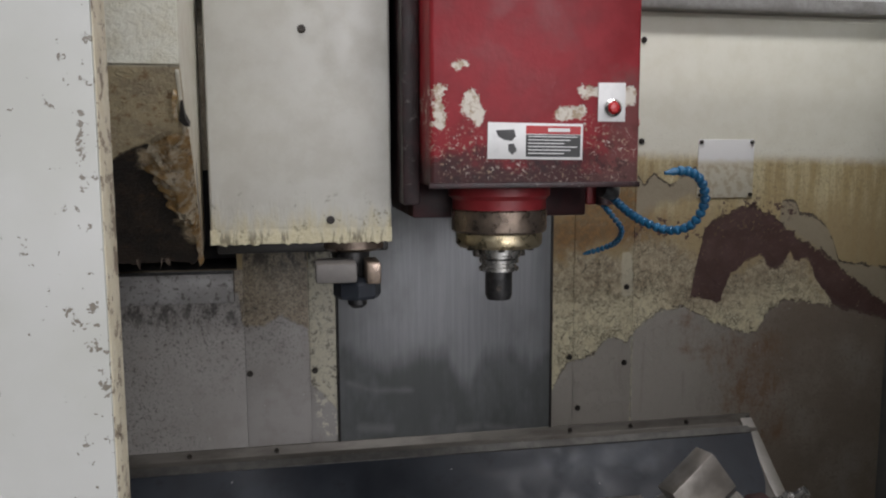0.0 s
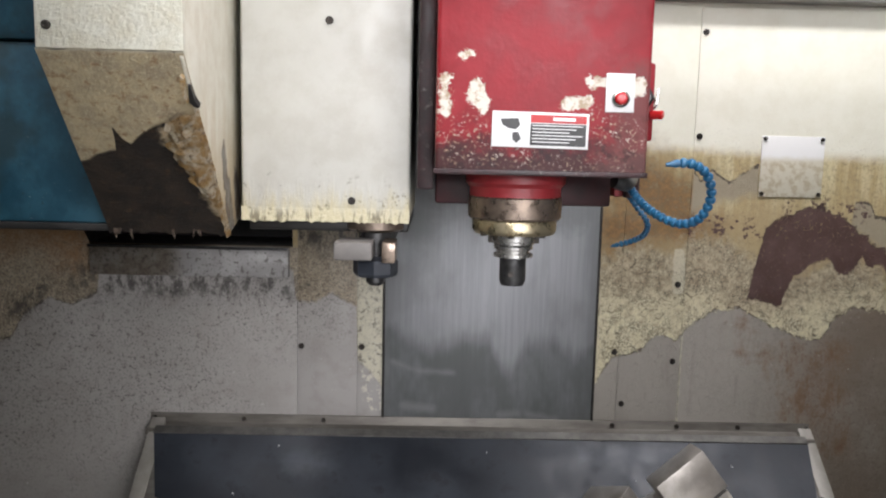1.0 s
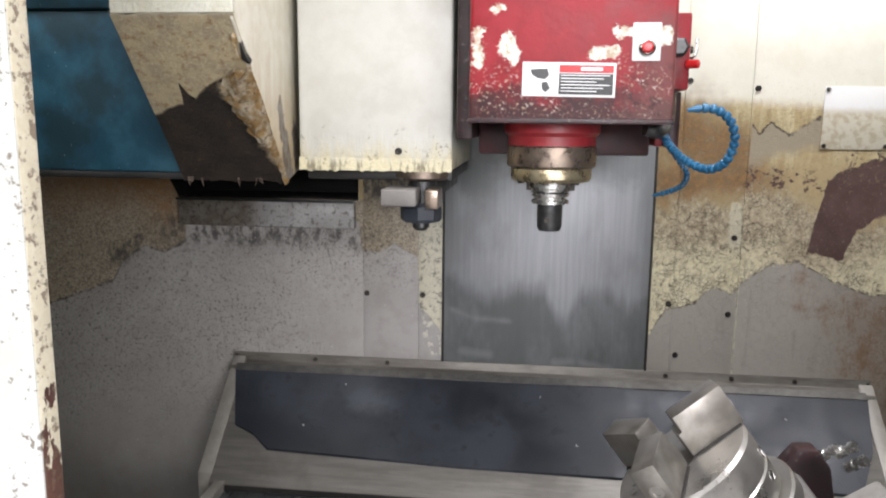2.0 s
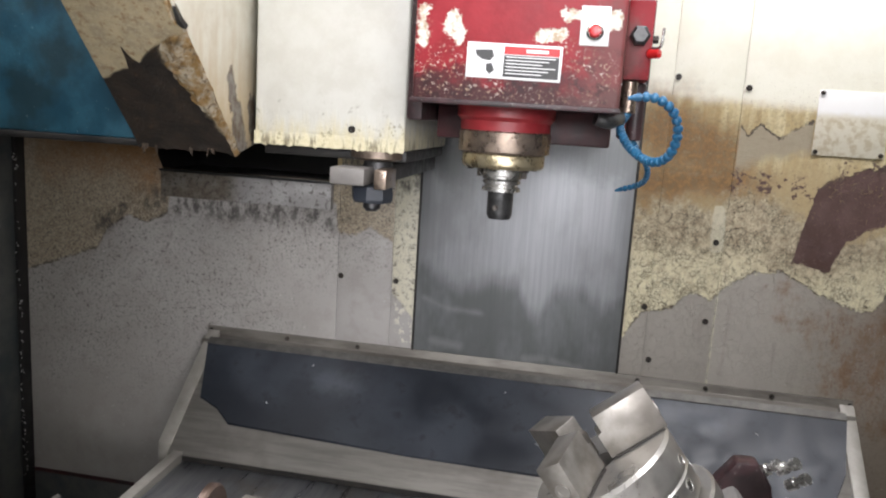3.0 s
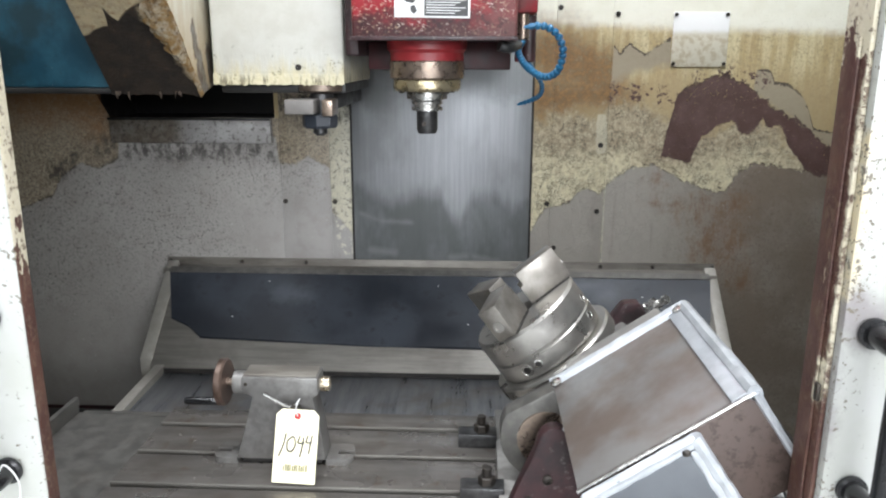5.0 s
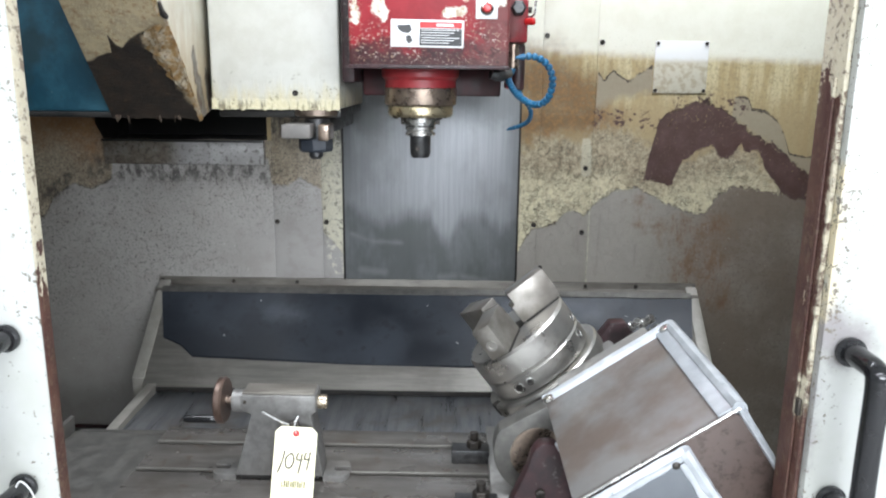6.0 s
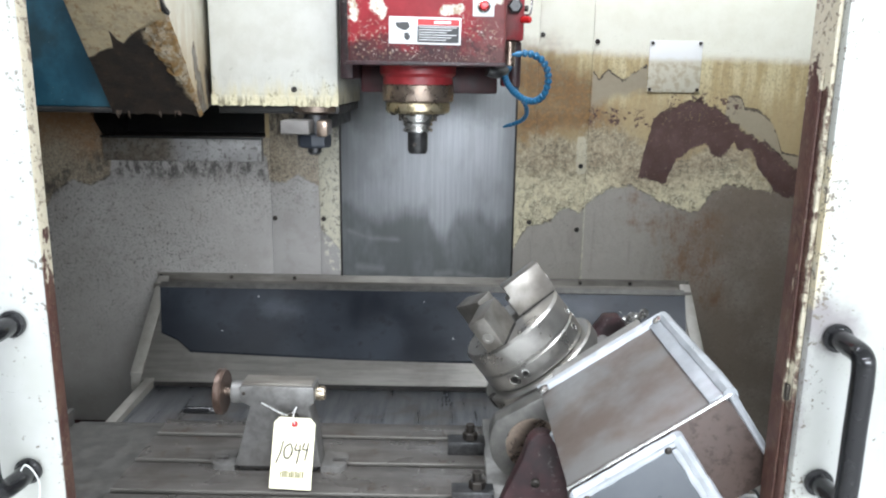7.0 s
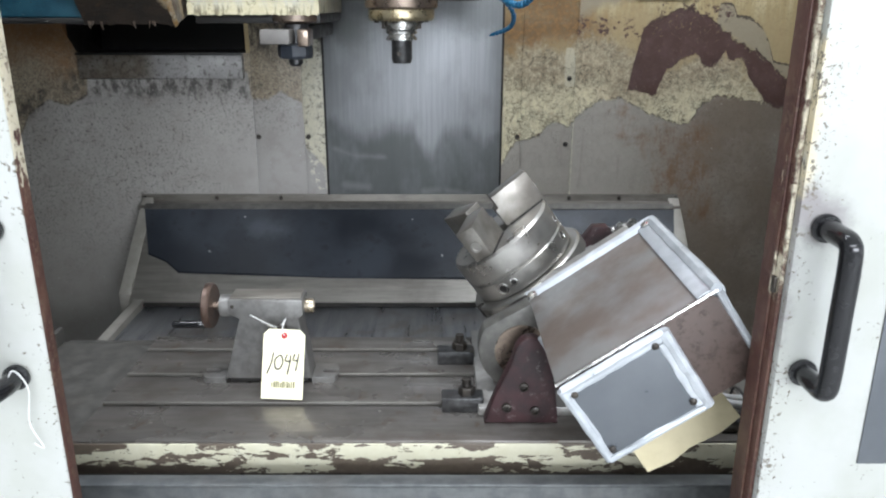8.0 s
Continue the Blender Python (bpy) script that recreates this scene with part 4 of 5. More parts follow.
part("sheet", prism([(2.345, 0.598), (1.86, 0.588), (1.86, 0.568), (2.345, 0.578)], "x", -0.945, 0.81, 0.002), M_BLUECOVER, cover2)
part("dark_gap", box(-0.945, 0.81, 2.316, 2.34, 0.600, 0.616), M_SLOT, cover2)
for x0, x1 in ((-0.975, -0.943), (0.812, 0.845)):
    part("side_flange", prism([(2.335, 0.625), (1.93, 0.607), (1.93, 0.45), (2.335, 0.45)], "x", x0, x1, 0.003), M_FLANGE, cover2)

# ---- machine table ----
TX0, TX1, TY0, TY1 = -0.712, 0.72, 1.329, 1.835
table = thing("machine_table", (-0.1, 1.58, 0.6), "oily steel machine table with three T-slots and flaking cream front", "machine table")
SLOTS = (1.478, 1.616, 1.752)
ys = [TY0] + [v for c in SLOTS for v in (c - 0.009, c + 0.009)] + [TY1]
for k in range(0, len(ys), 2):
    part("top_bar", box(TX0, TX1, ys[k], ys[k + 1], TOP - 0.030, TOP, 0.0025), M_TABLE, table)
for c in SLOTS:
    part("slot_bottom", box(TX0, TX1, c - 0.016, c + 0.016, TOP - 0.055, TOP - 0.0305), M_SLOT, table)
    part("slot_lip", box(TX0, TX1, c + 0.0070, c + 0.0098, TOP - 0.012, TOP + 0.0006, 0.0004), M_WAYCOVER, table, "bright worn slot edge")
part("body", box(TX0, TX1, TY0 + 0.004, TY1 - 0.01, TOP - 0.085, TOP - 0.0565, 0.003), M_TABLE, table)
bm = box(TX0, TX1, TY0 - 0.003, TY0 + 0.0035, TOP - 0.075, TOP - 0.006, 0.002)
part("front_face", bm, M_FRONT, table, "flaking cream paint on the front face")
part("front_step", box(TX0, TX1, TY0 - 0.012, TY0 - 0.0035, TOP - 0.100, TOP - 0.076, 0.002), M_SLOT, table)
tray = thing("table_tray", (-0.1, 1.58, 0.6), "oily sheet-metal coolant tray round the table", "tray")
part("left_sheet", prism([(-0.962, 0.700), (-0.7125, 0.690), (-0.7125, 0.684), (-0.962, 0.694)], "y", 1.30, 1.83), M_TRAY, tray)
part("left_lip", prism([(-0.970, 0.690), (-0.960, 0.690), (-0.956, 0.742), (-0.966, 0.744)], "y", 1.30, 1.83, 0.0015), M_TRAY, tray)
part("right_sheet", prism([(0.7205, 0.690), (0.800, 0.694), (0.800, 0.688), (0.7205, 0.684)], "y", 1.30, 1.83), M_TRAY, tray)
part("right_lip", prism([(0.790, 0.688), (0.802, 0.688), (0.806, 0.742), (0.794, 0.744)], "y", 1.30, 1.83, 0.0015), M_SLOT, tray)
part("rear_sheet", box(-0.962, 0.80, 1.836, 1.86, 0.672, 0.690, 0.002), M_TRAY, tray)
part("rear_skirt", box(-0.962, 0.80, 1.8605, 1.868, 0.585, 0.688, 0.002), M_TRAY, tray)
saddle = thing("saddle", (-0.05, 1.6, 0.19), "dark machine saddle under the table", "machine base", "structure")
part("block", box(-0.62, 0.52, 1.36, 1.83, 0.19, TOP - 0.0855, 0.01), M_DARKWALL, saddle)
apron = thing("front_apron", (0, 1.24, 0.19), "dark grey sheet apron below the table front", "machine cover", "structure")
part("sheet", box(-1.70, 1.36, 1.235, 1.25, 0.19, 0.672, 0.003), M_APRON, apron)
part("edge", box(-1.70, 1.36, 1.228, 1.262, 0.6725, 0.680, 0.002), M_APRON, apron)
for x in (-0.62, -0.36, -0.09, 0.17, 0.45):
    screw_head(apron, x, 1.235, 0.632, 0.010)

# ---- tailstock ----
tail = thing("tailstock", (-0.36, 1.62, TOP), "grey cast tailstock bolted to the table with handwheel", "tailstock")
part("body", prism([(-0.462, TOP + 0.012), (-0.262, TOP + 0.012), (-0.272, 0.80), (-0.286, 0.874), (-0.274, 0.882), (-0.274, 0.921), (-0.442, 0.921), (-0.442, 0.884), (-0.420, 0.874), (-0.440, 0.80)], "y", 1.575, 1.640, 0.003), M_TAILCAST, tail)
# added thin sheet; the top's dark reflection is put into its colour
part("dark_top_face", box(-0.438, -0.278, 1.580, 1.637, 0.9212, 0.925, 0.001), M_LEDGE, tail, "brown top face, coloured for its dark reflection")
part("barrel_cap", rod((-0.440, 1.612, 0.893), (-0.468, 1.612, 0.893), 0.026, 24, 0.002), M_TAILCAST, tail)
part("foot_pad", box(-0.452, -0.272, 1.58, 1.65, TOP, TOP + 0.0118, 0.002), M_SLOT, tail)
for cx, sgn in ((-0.462, -1), (-0.262, 1)):
    # round-ended lug with an open bolt slot
    lug = [(cx, 1.575)] + [(cx + sgn * (0.040 + 0.020 * math.cos(a)), 1.612 + 0.037 * math.sin(a)) for a in [-math.pi / 2 + math.pi * k / 10 for k in range(4)]]
    lug += [(cx + sgn * 0.058, 1.602), (cx + sgn * 0.022, 1.602), (cx + sgn * 0.022, 1.622), (cx + sgn * 0.058, 1.622)]
    lug += [(cx + sgn * (0.040 + 0.020 * math.cos(a)), 1.612 + 0.037 * math.sin(a)) for a in [-math.pi / 2 + math.pi * k / 10 for k in range(7, 11)]] + [(cx, 1.649)]
    part("foot_lug", prism(lug, "z", TOP, TOP + 0.014), M_TAILCAST, tail)
quill = part("quill", lathe([(0.016, 0), (0.0165, 0.004), (0.0165, 0.016), (0.0145, 0.020), (0.006, 0.020), (0.006, 0.012), (0, 0.012)], (-0.274, 1.612, 0.893), (1, 0, 0), 24), M_NOSE, tail, "brassy quill nose")
wheel = part("handwheel", lathe([(0.010, -0.008), (0.049, -0.008), (0.053, -0.004), (0.053, 0.007), (0.049, 0.010), (0.043, 0.009), (0.040, 0.002), (0.016, 0.0), (0.016, 0.020), (0, 0.020)], (-0.492, 1.612, 0.893), (-1, 0, 0), 40), M_WHEELMETAL, tail, "browned steel handwheel")
part("wheel_shaft", rod((-0.468, 1.612, 0.893), (-0.490, 1.612, 0.893), 0.010), M_BRONZE, tail)
part("crank_grip", lathe([(0.006, 0), (0.0085, 0.004), (0.009, 0.03), (0.0088, 0.075), (0.007, 0.082), (0, 0.082)], (-0.500, 1.606, 0.848), (-1, 0, 0), 18), M_HANDLE, wheel, "black crank grip")
part("lock_lever", tube([(-0.318, 1.548, 0.862), (-0.345, 1.540, 0.877), (-0.384, 1.54, 0.899)], 0.0035), M_CHROME, tail, "bright lock lever")
part("lock_boss", rod((-0.318, 1.556, 0.862), (-0.318, 1.540, 0.862), 0.011, 18, 0.001), M_SCREW, tail)
part("grub_screw", rod((-0.432, 1.576, 0.905), (-0.432, 1.572, 0.905), 0.004), M_SCREW, tail)

# ---- numbered card tag ----
tag = thing("card_tag", (-0.32, 1.50, TOP), "cream card tag with handwritten 1044 tied to the tailstock", "tag")
TAGM = Matrix.Translation((-0.312, 1.512, 0.793)) @ Euler((radians(-19), radians(2.5), 0)).to_matrix().to_4x4()
c_, w_, h_ = 0.012, 0.046, 0.0775
part("card", moved(prism([(-w_, -h_), (w_, -h_), (w_, h_ - c_), (w_ - c_, h_), (-w_ + c_, h_), (-w_, h_ - c_)], "y", -0.0006, 0.0006), TAGM), M_TAG, tag)
part("eyelet", moved(lathe([(0.007, 0), (0.007, 0.0008), (0.003, 0.0008), (0.003, 0)], (0, -0.0007, h_ - 0.014), (0, -1, 0), 20), TAGM), M_PRINTRED, tag, "red-brown eyelet")


for strokes in ([[(-0.022, 0.026), (-0.026, 0.004), (-0.035, -0.022)]],
                [[(-0.008, 0.020), (-0.018, 0.010), (-0.017, -0.008), (-0.008, -0.010), (-0.001, 0.004), (-0.004, 0.018), (-0.010, 0.020)]],
                [[(0.008, 0.022), (0.005, 0.008), (0.018, 0.008)], [(0.016, 0.020), (0.014, 0.0), (0.010, -0.022)]],
                [[(0.025, 0.024), (0.022, 0.010), (0.034, 0.010)], [(0.034, 0.025), (0.031, 0.004), (0.028, -0.014)]]):
    bm = None
    for line_ in strokes:
        bm = tube([(px, -0.0012, pz) for px, pz in line_], 0.0016, 6, bm)
    part("digit", moved(bm, TAGM), M_INK, tag, "handwritten black digit")
bm = None
for i in range(11):
    x = -0.024 + i * 0.0048
    bm = box(x, x + (0.0032 if i % 3 else 0.0022), -0.0012, -0.0007, -0.052, -0.038 if i % 4 else -0.041, bm=bm)
part("printed_bars", moved(bm, TAGM), M_BARCODE, tag, "olive printed bars")
part("tie_wire", tube([TAGM @ Vector((0, -0.002, h_ - 0.014)), (-0.312, 1.528, 0.872), (-0.306, 1.54, 0.890), (-0.322, 1.546, 0.864)], 0.0012, 6), M_WIRE, tag, "thin white tie wire")

# ---- tilting rotary table with chuck: turned 37 degrees about the axis that runs front to back ----
TILT = radians(37)
R_ = Vector((math.cos(TILT), 0, math.sin(TILT)))
U_ = Vector((-math.sin(TILT), 0, math.cos(TILT)))
C0 = Vector((0.246, 1.725, 0.944))      # middle of the chuck's flange
SPIN = Matrix(((R_.x, 0, U_.x, C0.x), (0, 1, 0, C0.y), (R_.z, 0, U_.z, C0.z), (0, 0, 0, 1))) @ Matrix.Scale(1.07, 4)


def tilted(bm):
    """Local right, back and up of the tilted head, from the flange's middle."""
    return moved(bm, SPIN)


rotary = thing("rotary_table", (0.30, 1.6, TOP), "tilting rotary table with motor box clamped on the machine table", "rotary table")
part("base_plate", box(0.118, 0.50, 1.425, 2.00 - 0.17, TOP, TOP + 0.022, 0.003), M_CAST, rotary)
part("platter", tilted(lathe([(0.139, -0.028), (0.142, -0.024), (0.142, 0.002), (0.138, 0.006), (0.118, 0.006)], (0, 0, 0), (0, 0, 1), 64)), M_CHUCK, rotary, "ground steel platter")
part("spindle_housing", tilted(lathe([(0.085, -0.14), (0.125, -0.13), (0.132, -0.10), (0.132, -0.045), (0.120, -0.029)], (0, 0, 0), (0, 0, 1), 48)), M_CAST, rotary)
part("cradle", tilted(box(-0.115, 0.150, -0.20, 0.17, -0.175, -0.100, 0.012)), M_CAST, rotary)
# round ends of the cradle
half = [(0.222 + 0.102 * math.cos(radians(a)), 0.838 + 0.102 * math.sin(radians(a))) for a in range(152, 325, 8)] + [(0.33, 0.95), (0.232, 0.945)]
part("trunnion_cheek", prism(half, "y", 1.495, 1.545, 0.004), M_TRAY, rotary)
part("index_disc", lathe([(0.060, 0), (0.060, 0.004), (0.048, 0.006), (0.020, 0.006), (0.018, 0.012), (0, 0.012)], (0.215, 1.4945, 0.835), (0, -1, 0), 40), M_BRONZE, rotary, "browned index disc")


def bracket(y0, y1, label):
    out = [(0.128, TOP + 0.001), (0.285, TOP + 0.001), (0.275, 0.80), (0.255, 0.872)]
    out += [(0.222 + 0.033 * math.cos(a), 0.872 + 0.036 * math.sin(a)) for a in [math.pi * k / 8 for k in range(0, 8)]]
    out += [(0.182, 0.850), (0.150, 0.775)]
    return part("support_bracket", prism(out, "y", y0, y1, 0.004), M_MAROON, rotary, label)


front = bracket(1.395, 1.430, "dark maroon front support bracket")
for x, z in ((0.175, 0.752), (0.235, 0.745), (0.21, 0.80)):
    part("bracket_bolt", lathe([(0.010, 0), (0.010, 0.006), (0.005, 0.008), (0.005, 0.004), (0, 0.004)], (x, 1.395, z), (0, -1, 0), 14), M_SCREW, front)
rear = part("rear_bracket", prism([(0.30, TOP), (0.52, TOP), (0.53, 0.84), (0.508, 0.958), (0.478, 0.998), (0.440, 0.996), (0.400, 0.94), (0.33, 0.82)], "y", 1.90, 1.945, 0.006), M_MAROON, rotary, "dark maroon rear support bracket")
part("rear_foot", box(0.30, 0.52, 1.80, 1.90, TOP, TOP + 0.02, 0.003), M_MAROON, rotary)
for k, (x, z) in enumerate(((0.492, 0.972), (0.520, 0.985), (0.538, 0.962))):
    part("hose_fitting", lathe([(0.012, 0), (0.012, 0.018), (0.009, 0.02), (0.009, 0.032), (0.012, 0.034), (0.012, 0.045), (0, 0.045)], (x, 1.93 - 0.012 * k, z), (0.5, -0.5, 0.6), 10), M_CHROME, rear, "steel hose fitting")

# motor box in front, its long side along the tilt
F1 = Vector((0.218, 0, 0.979))
LEAN = radians(34.3)
BR, BU = Vector((math.cos(LEAN), 0, math.sin(LEAN))), Vector((-math.sin(LEAN), 0, math.cos(LEAN)))
BOXM = Matrix(((BR.x, 0, BU.x, F1.x), (0, 1, 0, 0), (BR.z, 0, BU.z, F1.z), (0, 0, 0, 1)))
BW, BH, BY0, BY1 = 0.290, 0.1595, 1.061, 1.445
motor = part("motor_box", moved(box(0, BW, BY0, BY1, -BH, 0, 0.004), BOXM), M_BOX, rotary, "scuffed grey-brown sheet-metal motor box")


def taped(a, c, r, seed):
    """An uneven strip of sealant along an edge."""
    a, c = Vector(a), Vector(c)
    bm = bmesh.new()
    n, m = 26, 8
    d = (c - a).normalized()
    s1 = d.orthogonal().normalized()
    s2 = d.cross(s1)
    rings = []
    for i in range(n + 1):
        p = a.lerp(c, i / n)
        row = []
        for k in range(m):
            ang = 2 * math.pi * k / m
            rr = r * (1 + 0.16 * noise.noise(Vector((i * 0.23, k * 0.5, seed))) + 0.05 * noise.noise(Vector((i * 0.9, k, seed))))
            row.append(bm.verts.new(p + rr * (s1 * math.cos(ang) + s2 * math.sin(ang))))
        rings.append(row)
    for p, q in zip(rings, rings[1:]):
        for k in range(m):
            bm.faces.new((p[k], p[(k + 1) % m], q[(k + 1) % m], q[k]))
    bm.faces.new(rings[0][::-1])
    bm.faces.new(rings[-1])
    return bm


for a, c, r, sd in (((0.240, 1.394, 0.912), (0.268, 1.394, 0.868), 0.007, 22), ((0.268, 1.394, 0.868), (0.276, 1.394, 0.815), 0.005, 23)):
    part("sealant_strip", taped(a, c, r, sd), M_TAPE, front, "smeared silver sealant")


def tape_line(a, c, r, seed):
    return part("sealant_strip", moved(taped(a, c, r, seed), BOXM), M_TAPE, motor, "silver sealant strip")


tape_line((0, BY1 - 0.004, 0), (BW, BY1 - 0.004, 0), 0.013, 1)
tape_line((BW, BY0, 0), (BW, BY1, 0), 0.012, 2)
tape_line((BW, BY0, -BH), (BW, BY0, 0), 0.006, 3)
part("edge_fold", moved(rod((0, BY0 + 0.001, 0), (BW, BY0 + 0.001, 0), 0.003, 10), BOXM), M_CHROME, motor, "bright folded edge")
part("side_tape", moved(box(BW - 0.034, BW + 0.004, BY0 + 0.004, BY1 - 0.004, 0.0006, 0.005, 0.0015), BOXM), M_TAPE, motor, "wide silver tape")
door = part("access_cover", moved(box(0.006, 0.186, BY0 - 0.016, BY0 - 0.0005, -BH + 0.004, -0.005, 0.004), BOXM), M_GREY, motor, "grey access cover sealed round with silver sealant")
for a, c, r, sd in (((0.006, -0.006), (0.186, -0.006), 0.0075, 5), ((0.186, -0.004), (0.186, -BH + 0.004), 0.010, 6), ((0.006, -BH + 0.004), (0.186, -BH + 0.004), 0.006, 7), ((0.006, -BH + 0.004), (0.006, -0.004), 0.007, 8)):
    part("sealant_strip", moved(taped((a[0], BY0 - 0.013, a[1]), (c[0], BY0 - 0.013, c[1]), r, sd), BOXM), M_TAPE, door, "silver sealant strip")
for x0, x1, z0, z1 in ((0.010, 0.182, -0.020, -0.006), (0.010, 0.182, -BH + 0.006, -BH + 0.012), (0.010, 0.016, -BH + 0.0125, -0.0205), (0.168, 0.182, -BH + 0.0125, -0.0205)):
    bm = bmesh.new()
    nn, mm = 24, 5
    wide = (x1 - x0) > (z1 - z0)
    gv = []
    for a_ in range(nn + 1):
        rowv = []
        for b_ in range(mm + 1):
            fa, fb = a_ / nn, b_ / mm
            u_, w_2 = (fa, fb) if wide else (fb, fa)
            px_, pz_ = x0 + (x1 - x0) * u_, z0 + (z1 - z0) * w_2
            wob = 0.0022 * noise.noise(Vector((px_ * 38, 2.0, pz_ * 38))) * (1 if b_ in (0, mm) else 0)
            rowv.append(bm.verts.new((px_ + (0 if wide else wob), BY0 - 0.0165 - 0.0018 * (1 + noise.noise(Vector((px_ * 90, 5.0, pz_ * 90)))) * (0 if b_ in (0, mm) else 1), pz_ + (wob if wide else 0))))
        gv.append(rowv)
    for a_ in range(nn):
        for b_ in range(mm):
            bm.faces.new((gv[a_][b_], gv[a_ + 1][b_], gv[a_ + 1][b_ + 1], gv[a_][b_ + 1]))
    part("sealant_smear", moved(bm, BOXM), M_TAPE, door, "smeared silver sealant")
for u, w in ((0.020, -0.020), (0.165, -0.018), (0.168, -0.135), (0.020, -0.138)):
    part("cover_screw", moved(lathe([(0.006, 0), (0.006, 0.003), (0.003, 0.005), (0, 0.005)], (u, BY0 - 0.016, w), (0, -1, 0), 12), BOXM), M_SCREW, door)
for u, y in ((0.010, BY1 - 0.014), (BW - 0.012, BY1 - 0.014)):
    part("corner_bolt", moved(lathe([(0.012, 0), (0.012, 0.006), (0.007, 0.009), (0, 0.009)], (u, y, 0.003), (0, 0, 1), 12), BOXM), M_CHROME, motor)
part("mounting_arm", moved(box(0.03, 0.25, BY1, 1.56, -0.14, -0.02, 0.006), BOXM), M_CAST, rotary)

# ---- three-jaw chuck on the platter ----
chuck = thing("three_jaw_chuck", C0, "ground steel three-jaw chuck on the rotary table", "chuck")
part("body", tilted(lathe([(0.118, 0.0065), (0.122, 0.010), (0.122, 0.048), (0.119, 0.051), (0.119, 0.055), (0.122, 0.058), (0.122, 0.104), (0.117, 0.110), (0.030, 0.110), (0.030, 0.06), (0, 0.06)], (0, 0, 0), (0, 0, 1), 72)), M_CHUCK, chuck)
for ang in (9, 129, 249):
    turn = SPIN @ Matrix.Rotation(radians(ang), 4, "Z")
    part("jaw_slot", moved(box(0.030, 0.1180, -0.0255, 0.0255, 0.1103, 0.1125, 0.0004), turn), M_SLOT, chuck)
    bm = prism([(0.028, 0.1128), (0.124, 0.1128), (0.124, 0.186), (0.030, 0.186), (0.030, 0.158), (0.022, 0.156), (0.022, 0.1128)], "y", -0.0215, 0.0215, 0.0012)
    jaw = part("jaw", moved(bm, turn), M_JAW, chuck)
    part("jaw_bolt", moved(lathe([(0.012, 0), (0.012, 0.002), (0.007, 0.002), (0.007, -0.004), (0, -0.004)], (0.1242, 0, 0.142), (1, 0, 0), 18), turn), M_CHUCK, jaw, "bolt head in the jaw's outer end")
for ang, r2, up in ((244, 0.0135, 0.030), (258, 0.0095, 0.033), (336, 0.010, 0.034), (346, 0.0095, 0.066), (124, 0.0135, 0.030), (10, 0.0095, 0.033)):
    t2 = SPIN @ Matrix.Rotation(radians(ang), 4, "Z")
    ring = part("key_socket", moved(lathe([(r2, 0), (r2, 0.0016), (r2 * 0.72, 0.0022), (r2 * 0.66, 0.0006), (0, 0.0006)], (0.1208, 0, up), (1, 0, 0), 20), t2), M_CHROME, chuck)
    part("socket_hole", moved(lathe([(r2 * 0.62, 0), (r2 * 0.62, 0.0005), (0, 0.0005)], (0.1216, 0, up), (1, 0, 0), 14), t2), M_SLOT, ring)
for ang in (200, 288):
    t2 = SPIN @ Matrix.Rotation(radians(ang), 4, "Z")
    part("clamp_notch", moved(box(0.126, 0.1435, -0.010, 0.010, -0.022, 0.0068, 0.002), t2), M_SLOT, chuck)

# ---- clamps on the table ----
clamp = thing("table_clamp", (0.085, 1.69, TOP), "dark step clamp with stud and nut on the table", "clamp", "", "table clamps")
part("block", box(0.030, 0.120, 1.668, 1.712, TOP, TOP + 0.034, 0.003), M_TOOL, clamp)
part("nut", lathe([(0.018, 0), (0.018, 0.016), (0.015, 0.018)], (0.084, 1.690, TOP + 0.0345), (0, 0, 1), 6), M_SCREW, clamp)
part("stud", rod((0.084, 1.690, TOP + 0.0525), (0.084, 1.690, TOP + 0.072), 0.010, 14, 0.001), M_SCREW, clamp)
copy_thing(clamp, Matrix.Translation((0.095, 1.462, TOP)))

# ---- cables and card under the motor box ----
card = thing("cardboard_piece", (0.48, 1.2, 0.72), "torn tan cardboard piece wedged under the motor box", "cardboard")
CARDM = Matrix(((BR.x, 0, BU.x, 0.384), (0, 1, 0, 1.19), (BR.z, 0, BU.z, 0.785), (0, 0, 0, 1)))
edge = [(0.0, 0.02), (0.19, 0.012), (0.195, -0.055), (0.150, -0.064), (0.09, -0.060), (0.05, -0.068), (0.0, -0.062)]
part("sheet", moved(prism(edge, "y", 0.0, 0.003), CARDM), M_CARD, card)
for k, (dy, dz, mat_, nm, r_) in enumerate(((0.0, 0.0, M_CABLE_W, "pale grey power cable on the tray", 0.008), (-0.02, 0.012, M_CABLE_W, "pale grey power cable on the tray", 0.007), (-0.035, -0.004, M_CABLE_B, "black power cable on the tray", 0.009), (-0.06, -0.008, M_CABLE_B, "black power cable on the tray", 0.008), (0.02, 0.006, M_CABLE_W, "pale grey power cable on the tray", 0.006))):
    pts = [(0.50, 1.40 + dy, 0.86), (0.56, 1.43 + dy, 0.79 + dz), (0.63, 1.42 + dy, 0.752 + dz), (0.72, 1.42 + dy, 0.745 + dz), (0.82, 1.43 + dy, 0.765 + dz), (0.95, 1.46 + dy, 0.76 + dz), (1.1, 1.5 + dy, 0.70)]
    solo("power_cable", tube(pts, r_, 10), mat_, nm, "cable")
tie = tube([(0.664, 1.35, 0.735), (0.662, 1.375, 0.785), (0.666, 1.44, 0.775), (0.664, 1.44, 0.735), (0.664, 1.35, 0.735)], 0.003, 6)
solo("cable_tie", tie, M_CABLE_B, "black plastic tie round the cables", "cable tie")
block = thing("end_block", (0.62, 1.38, TOP), "grimy steel block at the table end", "block")
